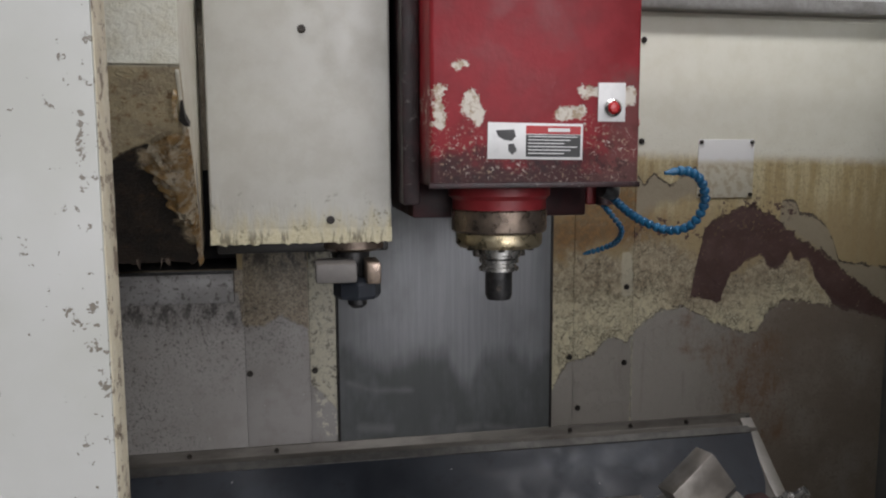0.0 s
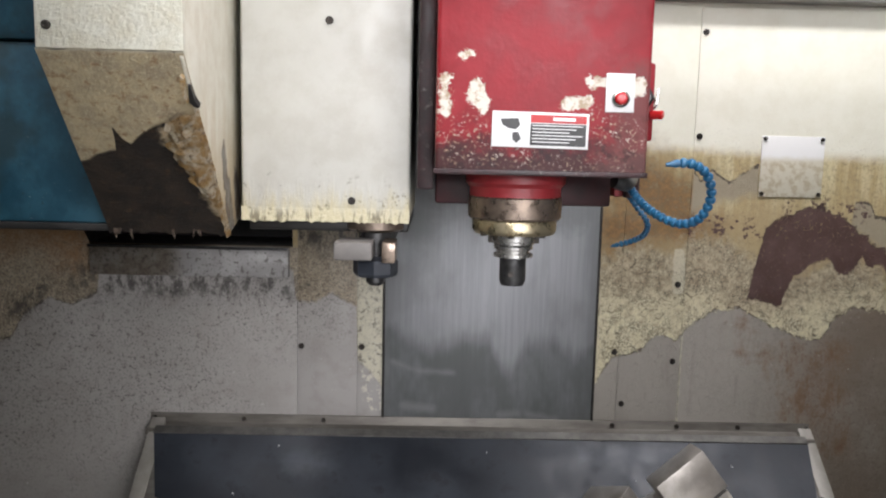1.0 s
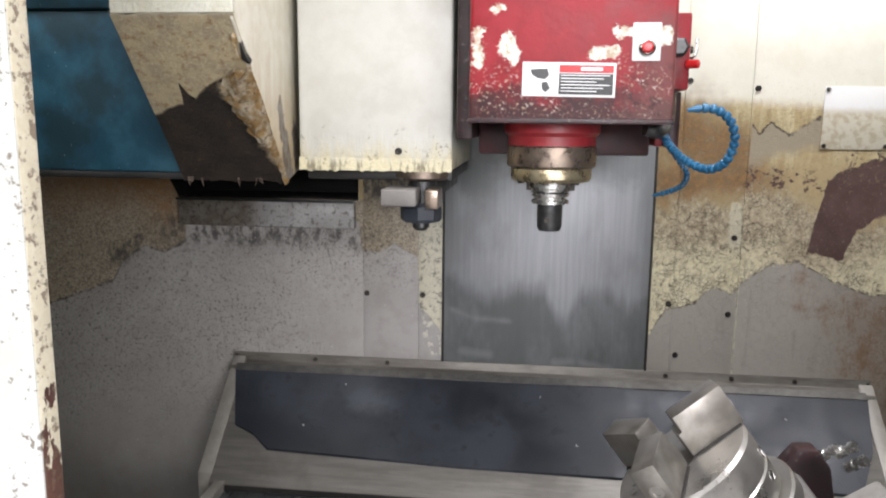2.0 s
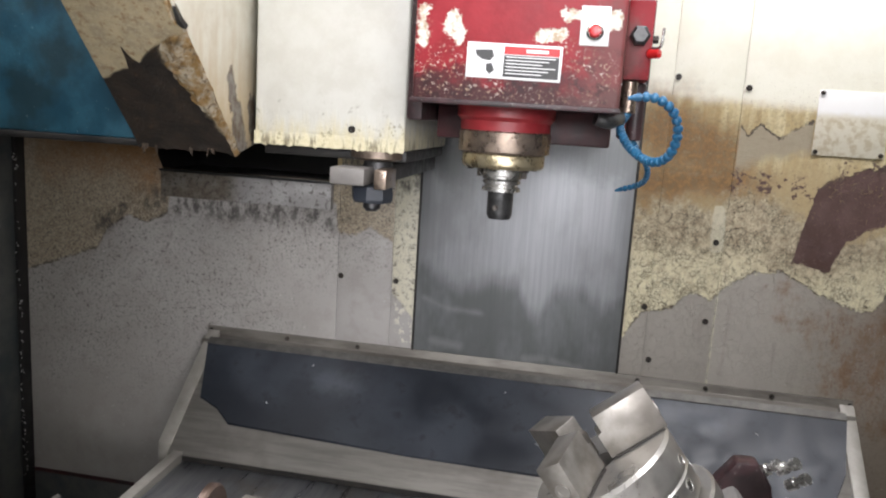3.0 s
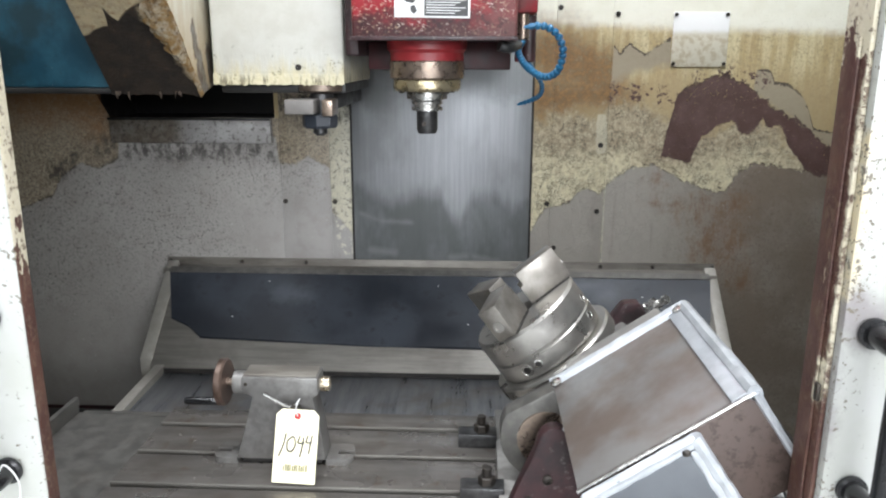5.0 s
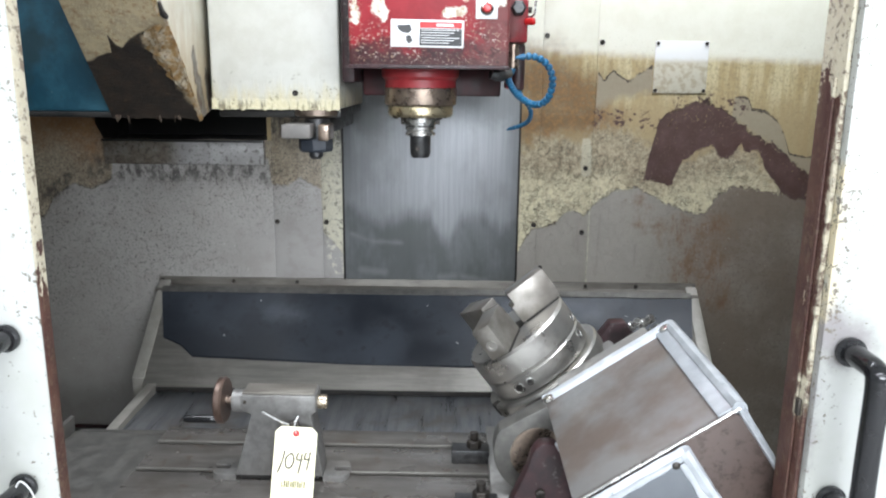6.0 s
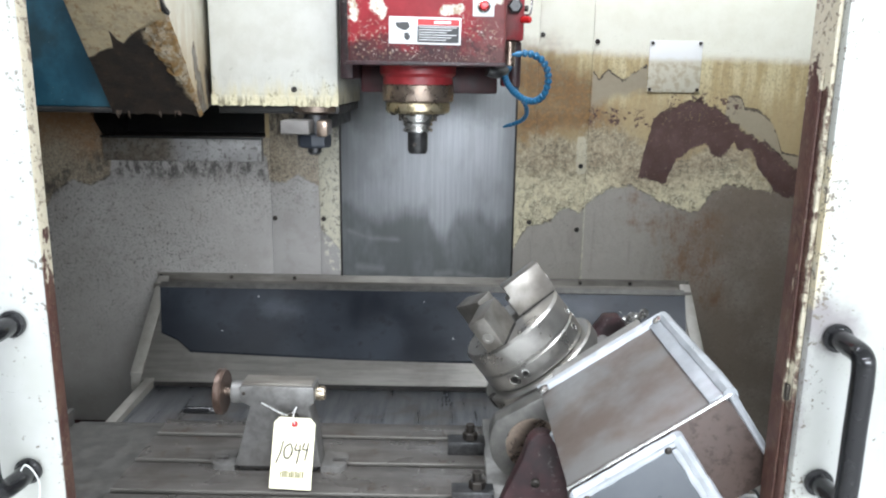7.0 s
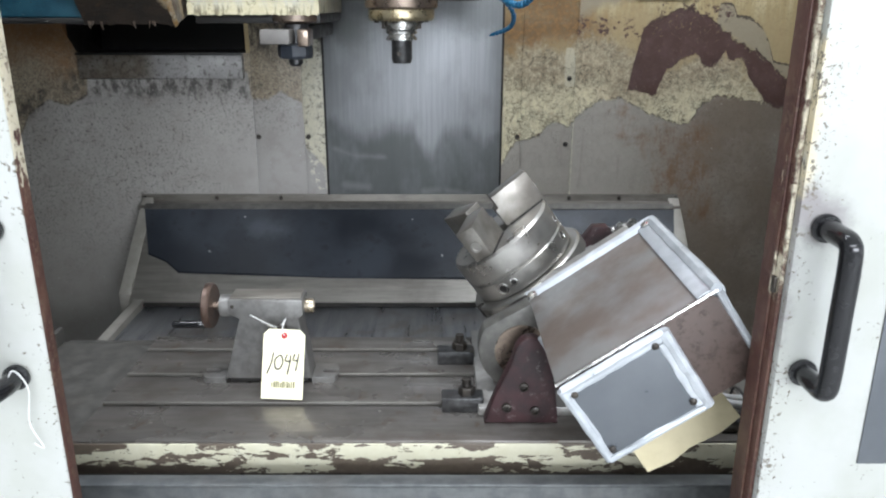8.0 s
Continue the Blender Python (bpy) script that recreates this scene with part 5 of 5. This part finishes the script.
part("block", box(0.53, 0.70, 1.36, 1.42, TOP, TOP + 0.03, 0.004), M_TRAY, block)

# ---- spindle head ----
head = thing("spindle_head", (-0.037, 2.2, 1.638), "red painted spindle head with chipped paint", "spindle head")
part("housing", box(-0.228, 0.154, 1.872, 2.50, 1.638, 2.45, 0.008, segs=3), M_HEAD, head)
part("side_cover", box(-0.262, -0.2285, 1.98, 2.50, 1.60, 2.45, 0.006), M_MAROON, head)
# underside coloured far darker than the housing's red
part("underside", box(-0.225, 0.150, 2.12, 2.50, 1.565, 1.6375, 0.006), M_UNDER, head, "near-black red underside")
part("bottom_lip", box(-0.230, 0.156, 1.870, 1.878, 1.634, 1.644, 0.002), M_MAROON, head)
SX, SY = -0.064, 2.035
part("spindle_collar", lathe([(0.100, 0), (0.100, -0.022), (0.092, -0.030), (0.092, -0.050)], (SX, SY, 1.6375), (0, 0, 1), 56), M_COLLAR, head, "red spindle collar")
nose = part("spindle_flange", lathe([(0.091, 1.590), (0.094, 1.586), (0.094, 1.548), (0.091, 1.544), (0.084, 1.5435)], (SX, SY, 0), (0, 0, 1), 64), M_BRONZE, head, "browned steel spindle flange")
part("nose_ring", lathe([(0.083, 1.5433), (0.085, 1.540), (0.085, 1.521), (0.080, 1.514), (0.050, 1.5135)], (SX, SY, 0), (0, 0, 1), 64), M_BRASS, nose, "yellowed nose ring")
for k in range(6):
    a = radians(20 + 60 * k)
    part("flange_bolt", rod((SX + 0.067 * math.cos(a), SY + 0.067 * math.sin(a), 1.5134), (SX + 0.067 * math.cos(a), SY + 0.067 * math.sin(a), 1.509), 0.007, 12, 0.001), M_SCREW, nose)
tool = thing("tool_holder", (SX, SY, 1.405), "steel tool holder with dark boring head in the spindle", "tool holder")
part("drive_ring", lathe([(0.046, 1.5130), (0.046, 1.499), (0.042, 1.497), (0.042, 1.492), (0.036, 1.491)], (SX, SY, 0), (0, 0, 1), 40), M_CHROME, tool)
part("flange", lathe([(0.034, 1.4908), (0.040, 1.488), (0.040, 1.482), (0.034, 1.479), (0.034, 1.475), (0.040, 1.472), (0.040, 1.466), (0.030, 1.463)], (SX, SY, 0), (0, 0, 1), 40), M_CHROME, tool, "grooved bright flange")
part("cutter_body", lathe([(0.027, 1.4628), (0.027, 1.417), (0.023, 1.407), (0.0, 1.405)], (SX, SY, 0), (0, 0, 1), 32), M_TOOL, tool, "black cutter body")
part("set_screw", lathe([(0.006, 0), (0.006, 0.001), (0.003, 0.001), (0, -0.001)], (SX - 0.006, SY - 0.0265, 1.432), (0, -1, 0), 12), M_SCREW, tool)
for s_ in (-1, 1):
    part("drive_key", box(SX + s_ * 0.043 - 0.008, SX + s_ * 0.043 + 0.008, SY - 0.012, SY + 0.012, 1.494, 1.5125, 0.001), M_SCREW, tool)

# warning label: picture panel, red bar, black text block
label = thing("warning_label", (-0.041, 1.871, 1.684), "white warning label with red bar and black text block", "label")
LM = Matrix.Translation((-0.041, 1.8705, 1.7155)) @ Matrix.Rotation(radians(0.8), 4, "Y")
part("plate", moved(box(-0.0865, 0.0865, -0.0012, 0.0, -0.0315, 0.0315, 0.0004), LM), M_WHITE, label)
part("red_bar", moved(box(-0.018, 0.082, -0.0018, -0.0013, 0.013, 0.027), LM), M_PRINTRED, label)
part("text_block", moved(box(-0.018, 0.082, -0.0018, -0.0013, -0.027, 0.0115), LM), M_PRINTBLACK, label)
for k in range(6):
    bm = box(-0.014, 0.076 - 0.012 * (k % 3), -0.0024, -0.0019, 0.0074 - k * 0.0058, 0.0090 - k * 0.0058)
    part("text_line", moved(bm, LM), M_WHITE, label, "white illegible text line")
part("heading_bar", moved(box(0.022, 0.062, -0.0024, -0.0019, 0.017, 0.023), LM), M_WHITE, label)
bm = prism([(-0.072, 0.018), (-0.040, 0.020), (-0.036, 0.008), (-0.044, 0.000), (-0.058, 0.002), (-0.068, 0.008)], "y", -0.0018, -0.0013)
prism([(-0.050, -0.006), (-0.040, -0.004), (-0.034, -0.016), (-0.042, -0.024), (-0.049, -0.018)], "y", -0.0018, -0.0013, bm=bm)
part("pictogram", moved(bm, LM), M_PRINTBLACK, label, "black pictogram shape")
button = thing("push_button", (0.098, 1.871, 1.75), "red push button on a white plate on the spindle head", "button")
part("plate", box(0.073, 0.124, 1.8685, 1.8715, 1.750, 1.818, 0.0008), M_WHITE, button)
part("bezel", lathe([(0.0155, 0), (0.0155, 0.006), (0.012, 0.009), (0.011, 0.006)], (0.099, 1.8684, 1.774), (0, -1, 0), 28), M_CHROME, button, "chrome bezel")
part("cap", lathe([(0.0108, 0), (0.0108, 0.009), (0.008, 0.013), (0, 0.014)], (0.099, 1.8684, 1.774), (0, -1, 0), 24), M_RED, button, "red cap")

# coolant manifold with blue jointed hoses
manifold = thing("coolant_manifold", (0.20, 1.98, 1.63), "red-painted coolant manifold with valves beside the spindle head", "manifold")
part("block", box(0.160, 0.212, 2.05, 2.20, 1.705, 1.86, 0.005), M_HEAD, manifold)
part("lower_block", box(0.166, 0.208, 2.16, 2.26, 1.585, 1.7045, 0.005), M_COLLAR, manifold, "dull red lower block")
part("pipe", rod((0.178, 2.075, 1.704), (0.178, 2.075, 1.640), 0.015, 20, 0.002), M_BRONZE, manifold)
part("pipe", rod((0.198, 2.14, 1.704), (0.198, 2.14, 1.585), 0.017, 20, 0.002), M_MAROON, manifold)
part("fitting", lathe([(0.018, 0), (0.020, 0.004), (0.020, 0.022), (0.014, 0.026)], (0.186, 2.05, 1.79), (0, -1, 0), 6), M_TOOL, manifold)
part("valve_body", rod((0.205, 2.049, 1.757), (0.227, 2.035, 1.757), 0.009, 18, 0.002), M_RED, manifold, "red valve body")
part("valve_lever", tube([(0.212, 2.12, 1.775), (0.232, 2.11, 1.778), (0.236, 2.11, 1.815)], 0.003, 8), M_CHROME, manifold, "thin steel valve lever")
part("valve_stem", rod((0.212, 2.10, 1.79), (0.226, 2.10, 1.79), 0.008, 14, 0.001), M_SCREW, manifold)
part("elbow", tube([(0.115, 1.95, 1.626), (0.14, 1.96, 1.620), (0.160, 2.0, 1.628)], 0.014, 12), M_TOOL, manifold, "dark elbow fitting")
bead_me = finish("hose_joint", lathe([(0.0080, -0.009), (0.0108, -0.007), (0.0125, 0.000), (0.0105, 0.005), (0.0062, 0.007), (0.0062, 0.012)], (0, 0, 0), (0, 0, 1), 16), M_BLUE)
tip_me = finish("hose_tip", lathe([(0.0095, -0.010), (0.0095, -0.002), (0.0055, 0.012), (0.0045, 0.020), (0.003, 0.020), (0.003, 0.01)], (0, 0, 0), (0, 0, 1), 16), M_BLUE)


def jointed_hose(points, label_, s=1.0):
    root = thing("coolant_hose", points[0], label_, "coolant hose", "", "coolant hoses")
    path = smooth_path(points, 24)
    want, run = 0.0185 * s, 0.0
    spots = [(path[0], path[1] - path[0])]
    for i in range(1, len(path)):
        run += (path[i] - path[i - 1]).length
        if run >= want:
            spots.append((path[i], path[min(i + 1, len(path) - 1)] - path[i - 1]))
            run = 0.0
    for k, (p, d) in enumerate(spots):
        ob = new("hose_tip" if k == len(spots) - 1 else "hose_joint", tip_me if k == len(spots) - 1 else bead_me)
        ob.parent = root
        ob.matrix_basis = root.matrix_basis.inverted() @ Matrix.Translation(p) @ d.to_track_quat("Z", "Y").to_matrix().to_4x4() @ Matrix.Scale(s, 4)
    return root


jointed_hose([(0.178, 2.075, 1.638), (0.164, 2.02, 1.612), (0.182, 1.95, 1.575), (0.218, 1.885, 1.553), (0.244, 1.842, 1.566), (0.253, 1.815, 1.607), (0.238, 1.802, 1.645), (0.206, 1.792, 1.663), (0.168, 1.790, 1.661)], "blue jointed coolant hose curling back to the spindle head", 0.72)
jointed_hose([(0.198, 2.14, 1.584), (0.212, 2.12, 1.560), (0.232, 2.12, 1.532), (0.234, 2.15, 1.504), (0.216, 2.18, 1.486), (0.178, 2.197, 1.472)], "thin blue jointed coolant hose hanging by the spindle", 0.55)

# ---- tool changer ----
changer = thing("tool_changer", (-0.45, 2.2, 1.527), "cream tool changer housing crusted with dried coolant", "tool changer")
part("housing", box(-0.616, -0.277, 2.040, 2.52, 1.530, 2.45, 0.006, segs=3), M_COVER, changer)
bm = bmesh.new()
n = 60
top = [bm.verts.new((-0.616 + 0.339 * i / n, 2.0385, 1.556)) for i in range(n + 1)]
low = [bm.verts.new((-0.616 + 0.339 * i / n, 2.0375, 1.530 - 0.011 * max(0, noise.noise(Vector((i * 0.9, 3.1, 0)))) - 0.002)) for i in range(n + 1)]
lowb = [bm.verts.new((v.co.x, 2.0395, v.co.z)) for v in low]
for i in range(n):
    bm.faces.new((top[i], top[i + 1], low[i + 1], low[i]))
    bm.faces.new((low[i], low[i + 1], lowb[i + 1], lowb[i]))
part("crusted_edge", bm, M_COVER, changer, "ragged crust along the bottom edge")
for x, z in ((-0.394, 1.571), (-0.44, 1.925)):
    screw_head(changer, x, 2.040, z, 0.008)
part("hub_plate", lathe([(0.062, 1.529), (0.062, 1.512), (0.055, 1.507), (0.040, 1.506)], (-0.348, 2.10, 0), (0, 0, 1), 40), M_BRONZE, changer, "browned hub plate")
# added black sheet that stands in for the shading below the housing
part("under_shade_sheet", box(-0.61, -0.28, 2.08, 2.50, 1.505, 1.5295, 0.004), M_BLACK, changer)
arm = part("swing_arm", box(-0.383, -0.318, 2.085, 2.60, 1.458, 1.4975, 0.006), M_BLACK, changer, "dark swing arm seen end on")
part("arm_hub", rod((-0.348, 2.10, 1.506), (-0.348, 2.10, 1.45), 0.032, 28, 0.003), M_TOOL, arm)
part("gripper_block", box(-0.425, -0.348, 1.992, 2.085, 1.455, 1.492, 0.005), M_GRIP, arm, "grey gripper block")
part("gripper_finger", box(-0.330, -0.302, 2.00, 2.085, 1.45, 1.492, 0.004), M_BRONZE, arm, "browned gripper finger")
arm_tool = thing("gripped_tool", (-0.345, 2.045, 1.40), "dark blue-black tool holder held in the swing arm", "tool holder")
part("holder", lathe([(0.030, 1.4548), (0.044, 1.452), (0.046, 1.447), (0.046, 1.425), (0.042, 1.418), (0.020, 1.416)], (-0.345, 2.050, 0), (0, 0, 1), 8), M_RUBBER, arm_tool, smooth=20)
part("holder_end", lathe([(0.019, 1.4158), (0.019, 1.405), (0.012, 1.398), (0, 1.397)], (-0.345, 2.050, 0), (0, 0, 1), 20), M_TOOL, arm_tool)

# chute cover beside the changer: upright front, then an underside that slopes back and down
chute = thing("chute_cover", (-0.71, 1.8, 1.50), "flaking cream chute cover peeled to dark brown metal", "machine cover")
bm = bmesh.new()
nx, ny = 26, 40
grid = []
for j in range(ny + 1):
    f = j / ny
    row = []
    for i in range(nx + 1):
        a = i / nx
        y, z = 1.64 + (1.985 - 1.64) * f, 1.808 + (1.505 - 1.808) * f
        x0, x1 = -0.813 - 0.046 * f, -0.598 - 0.026 * f
        x = x0 + (x1 - x0) * a
        w = 0.004 * noise.noise(Vector((x * 30, f * 9, 1.0)))
        hang = 0.014 * max(0, noise.noise(Vector((x * 60, 7.0, 2.0)))) * max(0, (f - 0.92) / 0.08)
        row.append(bm.verts.new((x, y - w, z + w - hang)))
    grid.append(row)
for p, q in zip(grid, grid[1:]):
    for i in range(nx):
        bm.faces.new((p[i], p[i + 1], q[i + 1], q[i]))
part("sloping_underside", bm, M_CHUTE, chute)
part("front_panel", box(-0.813, -0.598, 1.640, 1.652, 1.809, 2.45, 0.003), M_CHUTE, chute)
bm = prism([(1.645, 1.80), (1.645, 2.45), (2.12, 2.45), (2.12, 1.53), (1.985, 1.505)], "x", -0.605, -0.5995, 0.0015)
for v in bm.verts:
    v.co.x -= 0.026 * (v.co.y - 1.64) / 0.345
part("side_panel", bm, M_CHUTE_SIDE, chute)
part("left_panel", prism([(1.655, 1.81), (1.655, 2.45), (1.99, 2.45), (1.99, 1.508)], "x", -0.812, -0.807), M_BLACK, chute)
# blistered paint folding off the edge, wide at its middle and thin at its foot
bm = bmesh.new()
na, nb = 60, 12
sheet = []
for i in range(na + 1):
    f = 0.25 + 0.74 * i / na
    y, z = 1.64 + 0.345 * f, 1.808 - 0.303 * f
    x1 = -0.598 - 0.026 * f
    wide = 0.008 + 0.052 * min(1.0, max(0.0, (0.80 - f) / 0.32)) * min(1.0, max(0.0, (f - 0.24) / 0.06))
    wide *= 1 + 0.30 * noise.noise(Vector((i * 0.33, 5.0, 0.0)))
    row = []
    for k in range(nb + 1):
        a = k / nb
        crease = noise.noise(Vector((f * 11, a * 4.5, 3.0))) + 0.7 * noise.noise(Vector((f * 45 + a * 6, a * 9, 8.0)))
        up = (0.018 * math.sin(math.pi * min(1.0, a * 1.05)) + 0.008 * crease) * min(1.0, wide / 0.03)
        up += 0.010 * (1 - a) ** 3
        row.append(bm.verts.new((x1 + 0.003 - wide * (1 - a), y - up * 0.66 - 0.003, z - up * 0.75 - 0.003)))
    sheet.append(row)
for p, q in zip(sheet, sheet[1:]):
    for k in range(nb):
        bm.faces.new((p[k], p[k + 1], q[k + 1], q[k]))
bmesh.ops.solidify(bm, geom=bm.faces[:], thickness=0.0015)
part("curled_paint", bm, M_CURL, chute, "curled flap of peeling paint")
# shreds hanging from the foot
shred_rnd = random.Random(12)
for k, x in enumerate((-0.846, -0.838, -0.815, -0.733, -0.692, -0.684)):
    w, h = shred_rnd.uniform(0.0015, 0.004) * (3 if k == 1 else 1), shred_rnd.uniform(0.006, 0.018)
    lean = shred_rnd.uniform(-0.006, 0.008)
    out = [(x - w, 1.512), (x + w, 1.514), (x + w * 0.5 + lean * 0.6, 1.508 - h * 0.6), (x + lean, 1.506 - h), (x - w * 0.7 + lean * 0.3, 1.507 - h * 0.5)]
    part("hanging_shred", prism(out, "y", 1.976, 1.979), M_BRONZE, chute)
screw_head(chute, -0.795, 1.640, 1.842, 0.007)
def on_chute(x, f, up):
    return (x - 0.026 * f, 1.64 + 0.345 * f - up * 0.66, 1.808 - 0.303 * f - up * 0.75)


def chute_tear(name, line, material, up, label=""):
    bm = bmesh.new()
    lo, hi = [bm.verts.new(on_chute(x, f, -0.004)) for x, f in line], [bm.verts.new(on_chute(x, f, up)) for x, f in line]
    bm.faces.new(hi)
    bm.faces.new(lo[::-1])
    for k in range(len(line)):
        n = (k + 1) % len(line)
        bm.faces.new((lo[k], lo[n], hi[n], hi[k]))
    bmesh.ops.recalc_face_normals(bm, faces=bm.faces[:])
    part(name, bm, material, chute, label, smooth=0)


chute_tear("torn_slit", [(-0.602, 0.13), (-0.599, 0.135), (-0.598, 0.20), (-0.593, 0.235), (-0.600, 0.232), (-0.607, 0.21)], M_BLACK, 0.0065)
chute_tear("torn_flake", [(-0.610, 0.09), (-0.605, 0.10), (-0.609, 0.16), (-0.609, 0.215), (-0.614, 0.18), (-0.613, 0.12)], M_CURL, 0.008, "pale torn flake of paint")
teal = thing("magazine_housing", (-1.25, 2.2, 1.52), "teal painted tool magazine housing", "machine cover")
part("lower_panel", box(-1.66, -0.857, 1.985, 2.60, 1.520, 1.862, 0.005), M_TEAL, teal)
part("upper_panel", box(-1.66, -0.857, 1.980, 2.60, 1.866, 2.45, 0.005), M_TEAL, teal)
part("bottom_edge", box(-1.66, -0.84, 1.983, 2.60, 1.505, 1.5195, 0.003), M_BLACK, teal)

# ---- sliding doors and front frame ----
def sliding_door(name, x0, x1, y0, y1, label_):
    d = thing(name, ((x0 + x1) / 2, y0, 0.2), label_, "door", "structure")
    part("panel", box(x0, x1, y0, y1, 0.20, 2.28, 0.0012), M_DOOR, d)
    return d


left_door = sliding_door("door_left", -1.45, -0.5492, 1.017, 1.045, "white painted sliding door pushed open, chipped along its edge")
part("edge_channel", box(-0.5491, -0.5484, 1.0185, 1.0445, 0.20, 2.28, 0.0002), M_EDGE_CREAM, left_door, "flaking cream and rust-brown edge channel")
right_door = sliding_door("door_right", 0.519, 1.45, 0.970, 1.040, "white painted sliding door pushed open, chipped along its edge")
part("edge_channel", box(0.512, 0.5187, 0.984, 1.050, 0.20, 2.28, 0.002), M_EDGE, right_door, "rusted brown edge channel")
part("edge_bead", box(0.508, 0.5117, 1.0, 1.008, 0.20, 1.62, 0.0015), M_EDGE, right_door)
part("latch", box(0.505, 0.5115, 0.987, 0.998, 1.165, 1.190, 0.003), M_SCREW, right_door)
part("grey_plate", box(0.660, 0.78, 0.967, 0.9698, 0.900, 1.19, 0.001), M_GREY, right_door, "grey plate")


def door_pull(x, lean, face, z0, z1, parent):
    y, xr = face - 0.072, x - lean
    pts = [(xr, face - 0.0005, z1), (xr, face - 0.040, z1), (xr + lean * 0.4, y + 0.006, z1 - 0.003), (x, y, z1 - 0.024), (x, y, (z0 + z1) / 2), (x, y, z0 + 0.024), (xr + lean * 0.4, y + 0.006, z0 + 0.003), (xr, face - 0.040, z0), (xr, face - 0.0005, z0)]
    h = part("pull_handle", tube(pts, 0.0145, 16, steps=10), M_HANDLE, parent, "glossy black tubular handle")
    for z in (z0, z1):
        part("rosette", rod((xr, face - 0.0003, z), (xr, face - 0.012, z), 0.020, 24, 0.003), M_HANDLE, h)
    return h


door_pull(0.557, 0.002, 0.970, 1.053, 1.268, right_door)
door_pull(-0.612, -0.015, 1.015, 1.022, 1.252, left_door)
part("string", tube([(-0.600, 0.985, 1.022), (-0.585, 0.985, 1.045), (-0.574, 0.995, 1.01), (-0.584, 1.0, 0.95), (-0.572, 1.005, 0.905), (-0.588, 1.008, 0.91)], 0.0012, 6), M_WIRE, left_door, "white string loop")
solo("frame_left", box(-1.75, -1.38, 0.90, 0.955, -0.15, 2.45), M_DOOR, "white front panel of the machine enclosure", "panel", "structure")
solo("frame_right", box(1.38, 1.75, 0.90, 0.955, -0.15, 2.45), M_DOOR, "white front panel of the machine enclosure", "panel", "structure")
solo("door_header", box(-1.40, 1.40, 0.955, 1.06, 2.285, 2.45), M_DOOR, "white header over the sliding doors", "panel", "structure")

# ---- workshop around ----
solo("ground", box(-8, 8, -8, 8, -0.20, -0.15), M_SHOPFLOOR, "grey concrete workshop floor", "floor", "structure")
solo("ceiling", box(-8, 8, -8, 8, 4.4, 4.5), M_SHOP, "pale workshop ceiling", "ceiling", "structure")
solo("wall_workshop_rear", box(-8, 8, 5.5, 5.6, -0.15, 4.4), M_SHOP, "pale workshop wall", "wall", "structure")
solo("wall_workshop_front", box(-8, 8, -8.1, -8.0, -0.15, 4.4), M_SHOP, "pale workshop wall", "wall", "structure")
solo("wall_workshop_left", box(-8.1, -8.0, -8, 5.6, -0.15, 4.4), M_SHOP, "pale workshop wall", "wall", "structure")
solo("wall_workshop_right", box(8.0, 8.1, -8, 5.6, -0.15, 4.4), M_SHOP, "pale workshop wall", "wall", "structure")

# ---- loose metal chips lying about ----
def chips(n, spread, seed):
    rnd = random.Random(seed)
    bm = bmesh.new()
    for _ in range(n):
        x, y, z, turn = spread(rnd)
        m = Matrix.Translation((x, y, z)) @ turn @ Matrix.Rotation(rnd.uniform(0, 6.28), 4, "Z")
        a, b, c = rnd.uniform(0.002, 0.006), rnd.uniform(0.001, 0.0025), rnd.uniform(0.0006, 0.002)
        v = [bm.verts.new(m @ Vector(q)) for q in ((-a, -b, 0), (a, -b * 0.6, 0), (a * 0.7, b, 0), (-a * 0.8, b * 0.8, 0), (0, 0, c))]
        for q in ((0, 1, 4), (1, 2, 4), (2, 3, 4), (3, 0, 4), (3, 2, 1, 0)):
            bm.faces.new([v[i] for i in q])
    return bm


def on_slope(rnd):
    y = rnd.uniform(2.40, 2.585)
    return rnd.uniform(-0.8, 0.75), y, slope_z(y) + 0.0106, Matrix.Rotation(math.atan(SLOPE), 4, "X")


def on_ledge(rnd):
    return rnd.uniform(-0.9, 0.8), 2.61, 0.8755, Matrix.Rotation(0.2, 4, "X")


def on_table(rnd):
    y = rnd.choice((rnd.uniform(1.34, 1.46), rnd.uniform(1.50, 1.60), rnd.uniform(1.64, 1.73)))
    return rnd.uniform(-0.68, 0.05), y, TOP + 0.0003, Matrix.Identity(4)


def on_seam(rnd):
    return -1.683 + rnd.uniform(-0.008, 0.008), 2.598, rnd.uniform(0.3, 1.45), Matrix.Rotation(radians(90), 4, "X")


solo("coolant_droplets", chips(60, on_seam, 9), M_CABLE_W, "pale dried coolant droplets down the corner seam", "dried droplets", "stuff", 0)
solo("metal_chips", chips(7, on_slope, 3), M_CABLE_W, "pale metal chips scattered on the rubber apron", "metal chips", "stuff", 0)
solo("metal_chips", chips(16, on_ledge, 5), M_CABLE_W, "pale metal chips along the wall ledge", "metal chips", "stuff", 0)
solo("metal_chips", chips(26, on_table, 7), M_WAYCOVER, "small metal chips scattered on the machine table", "metal chips", "stuff", 0)
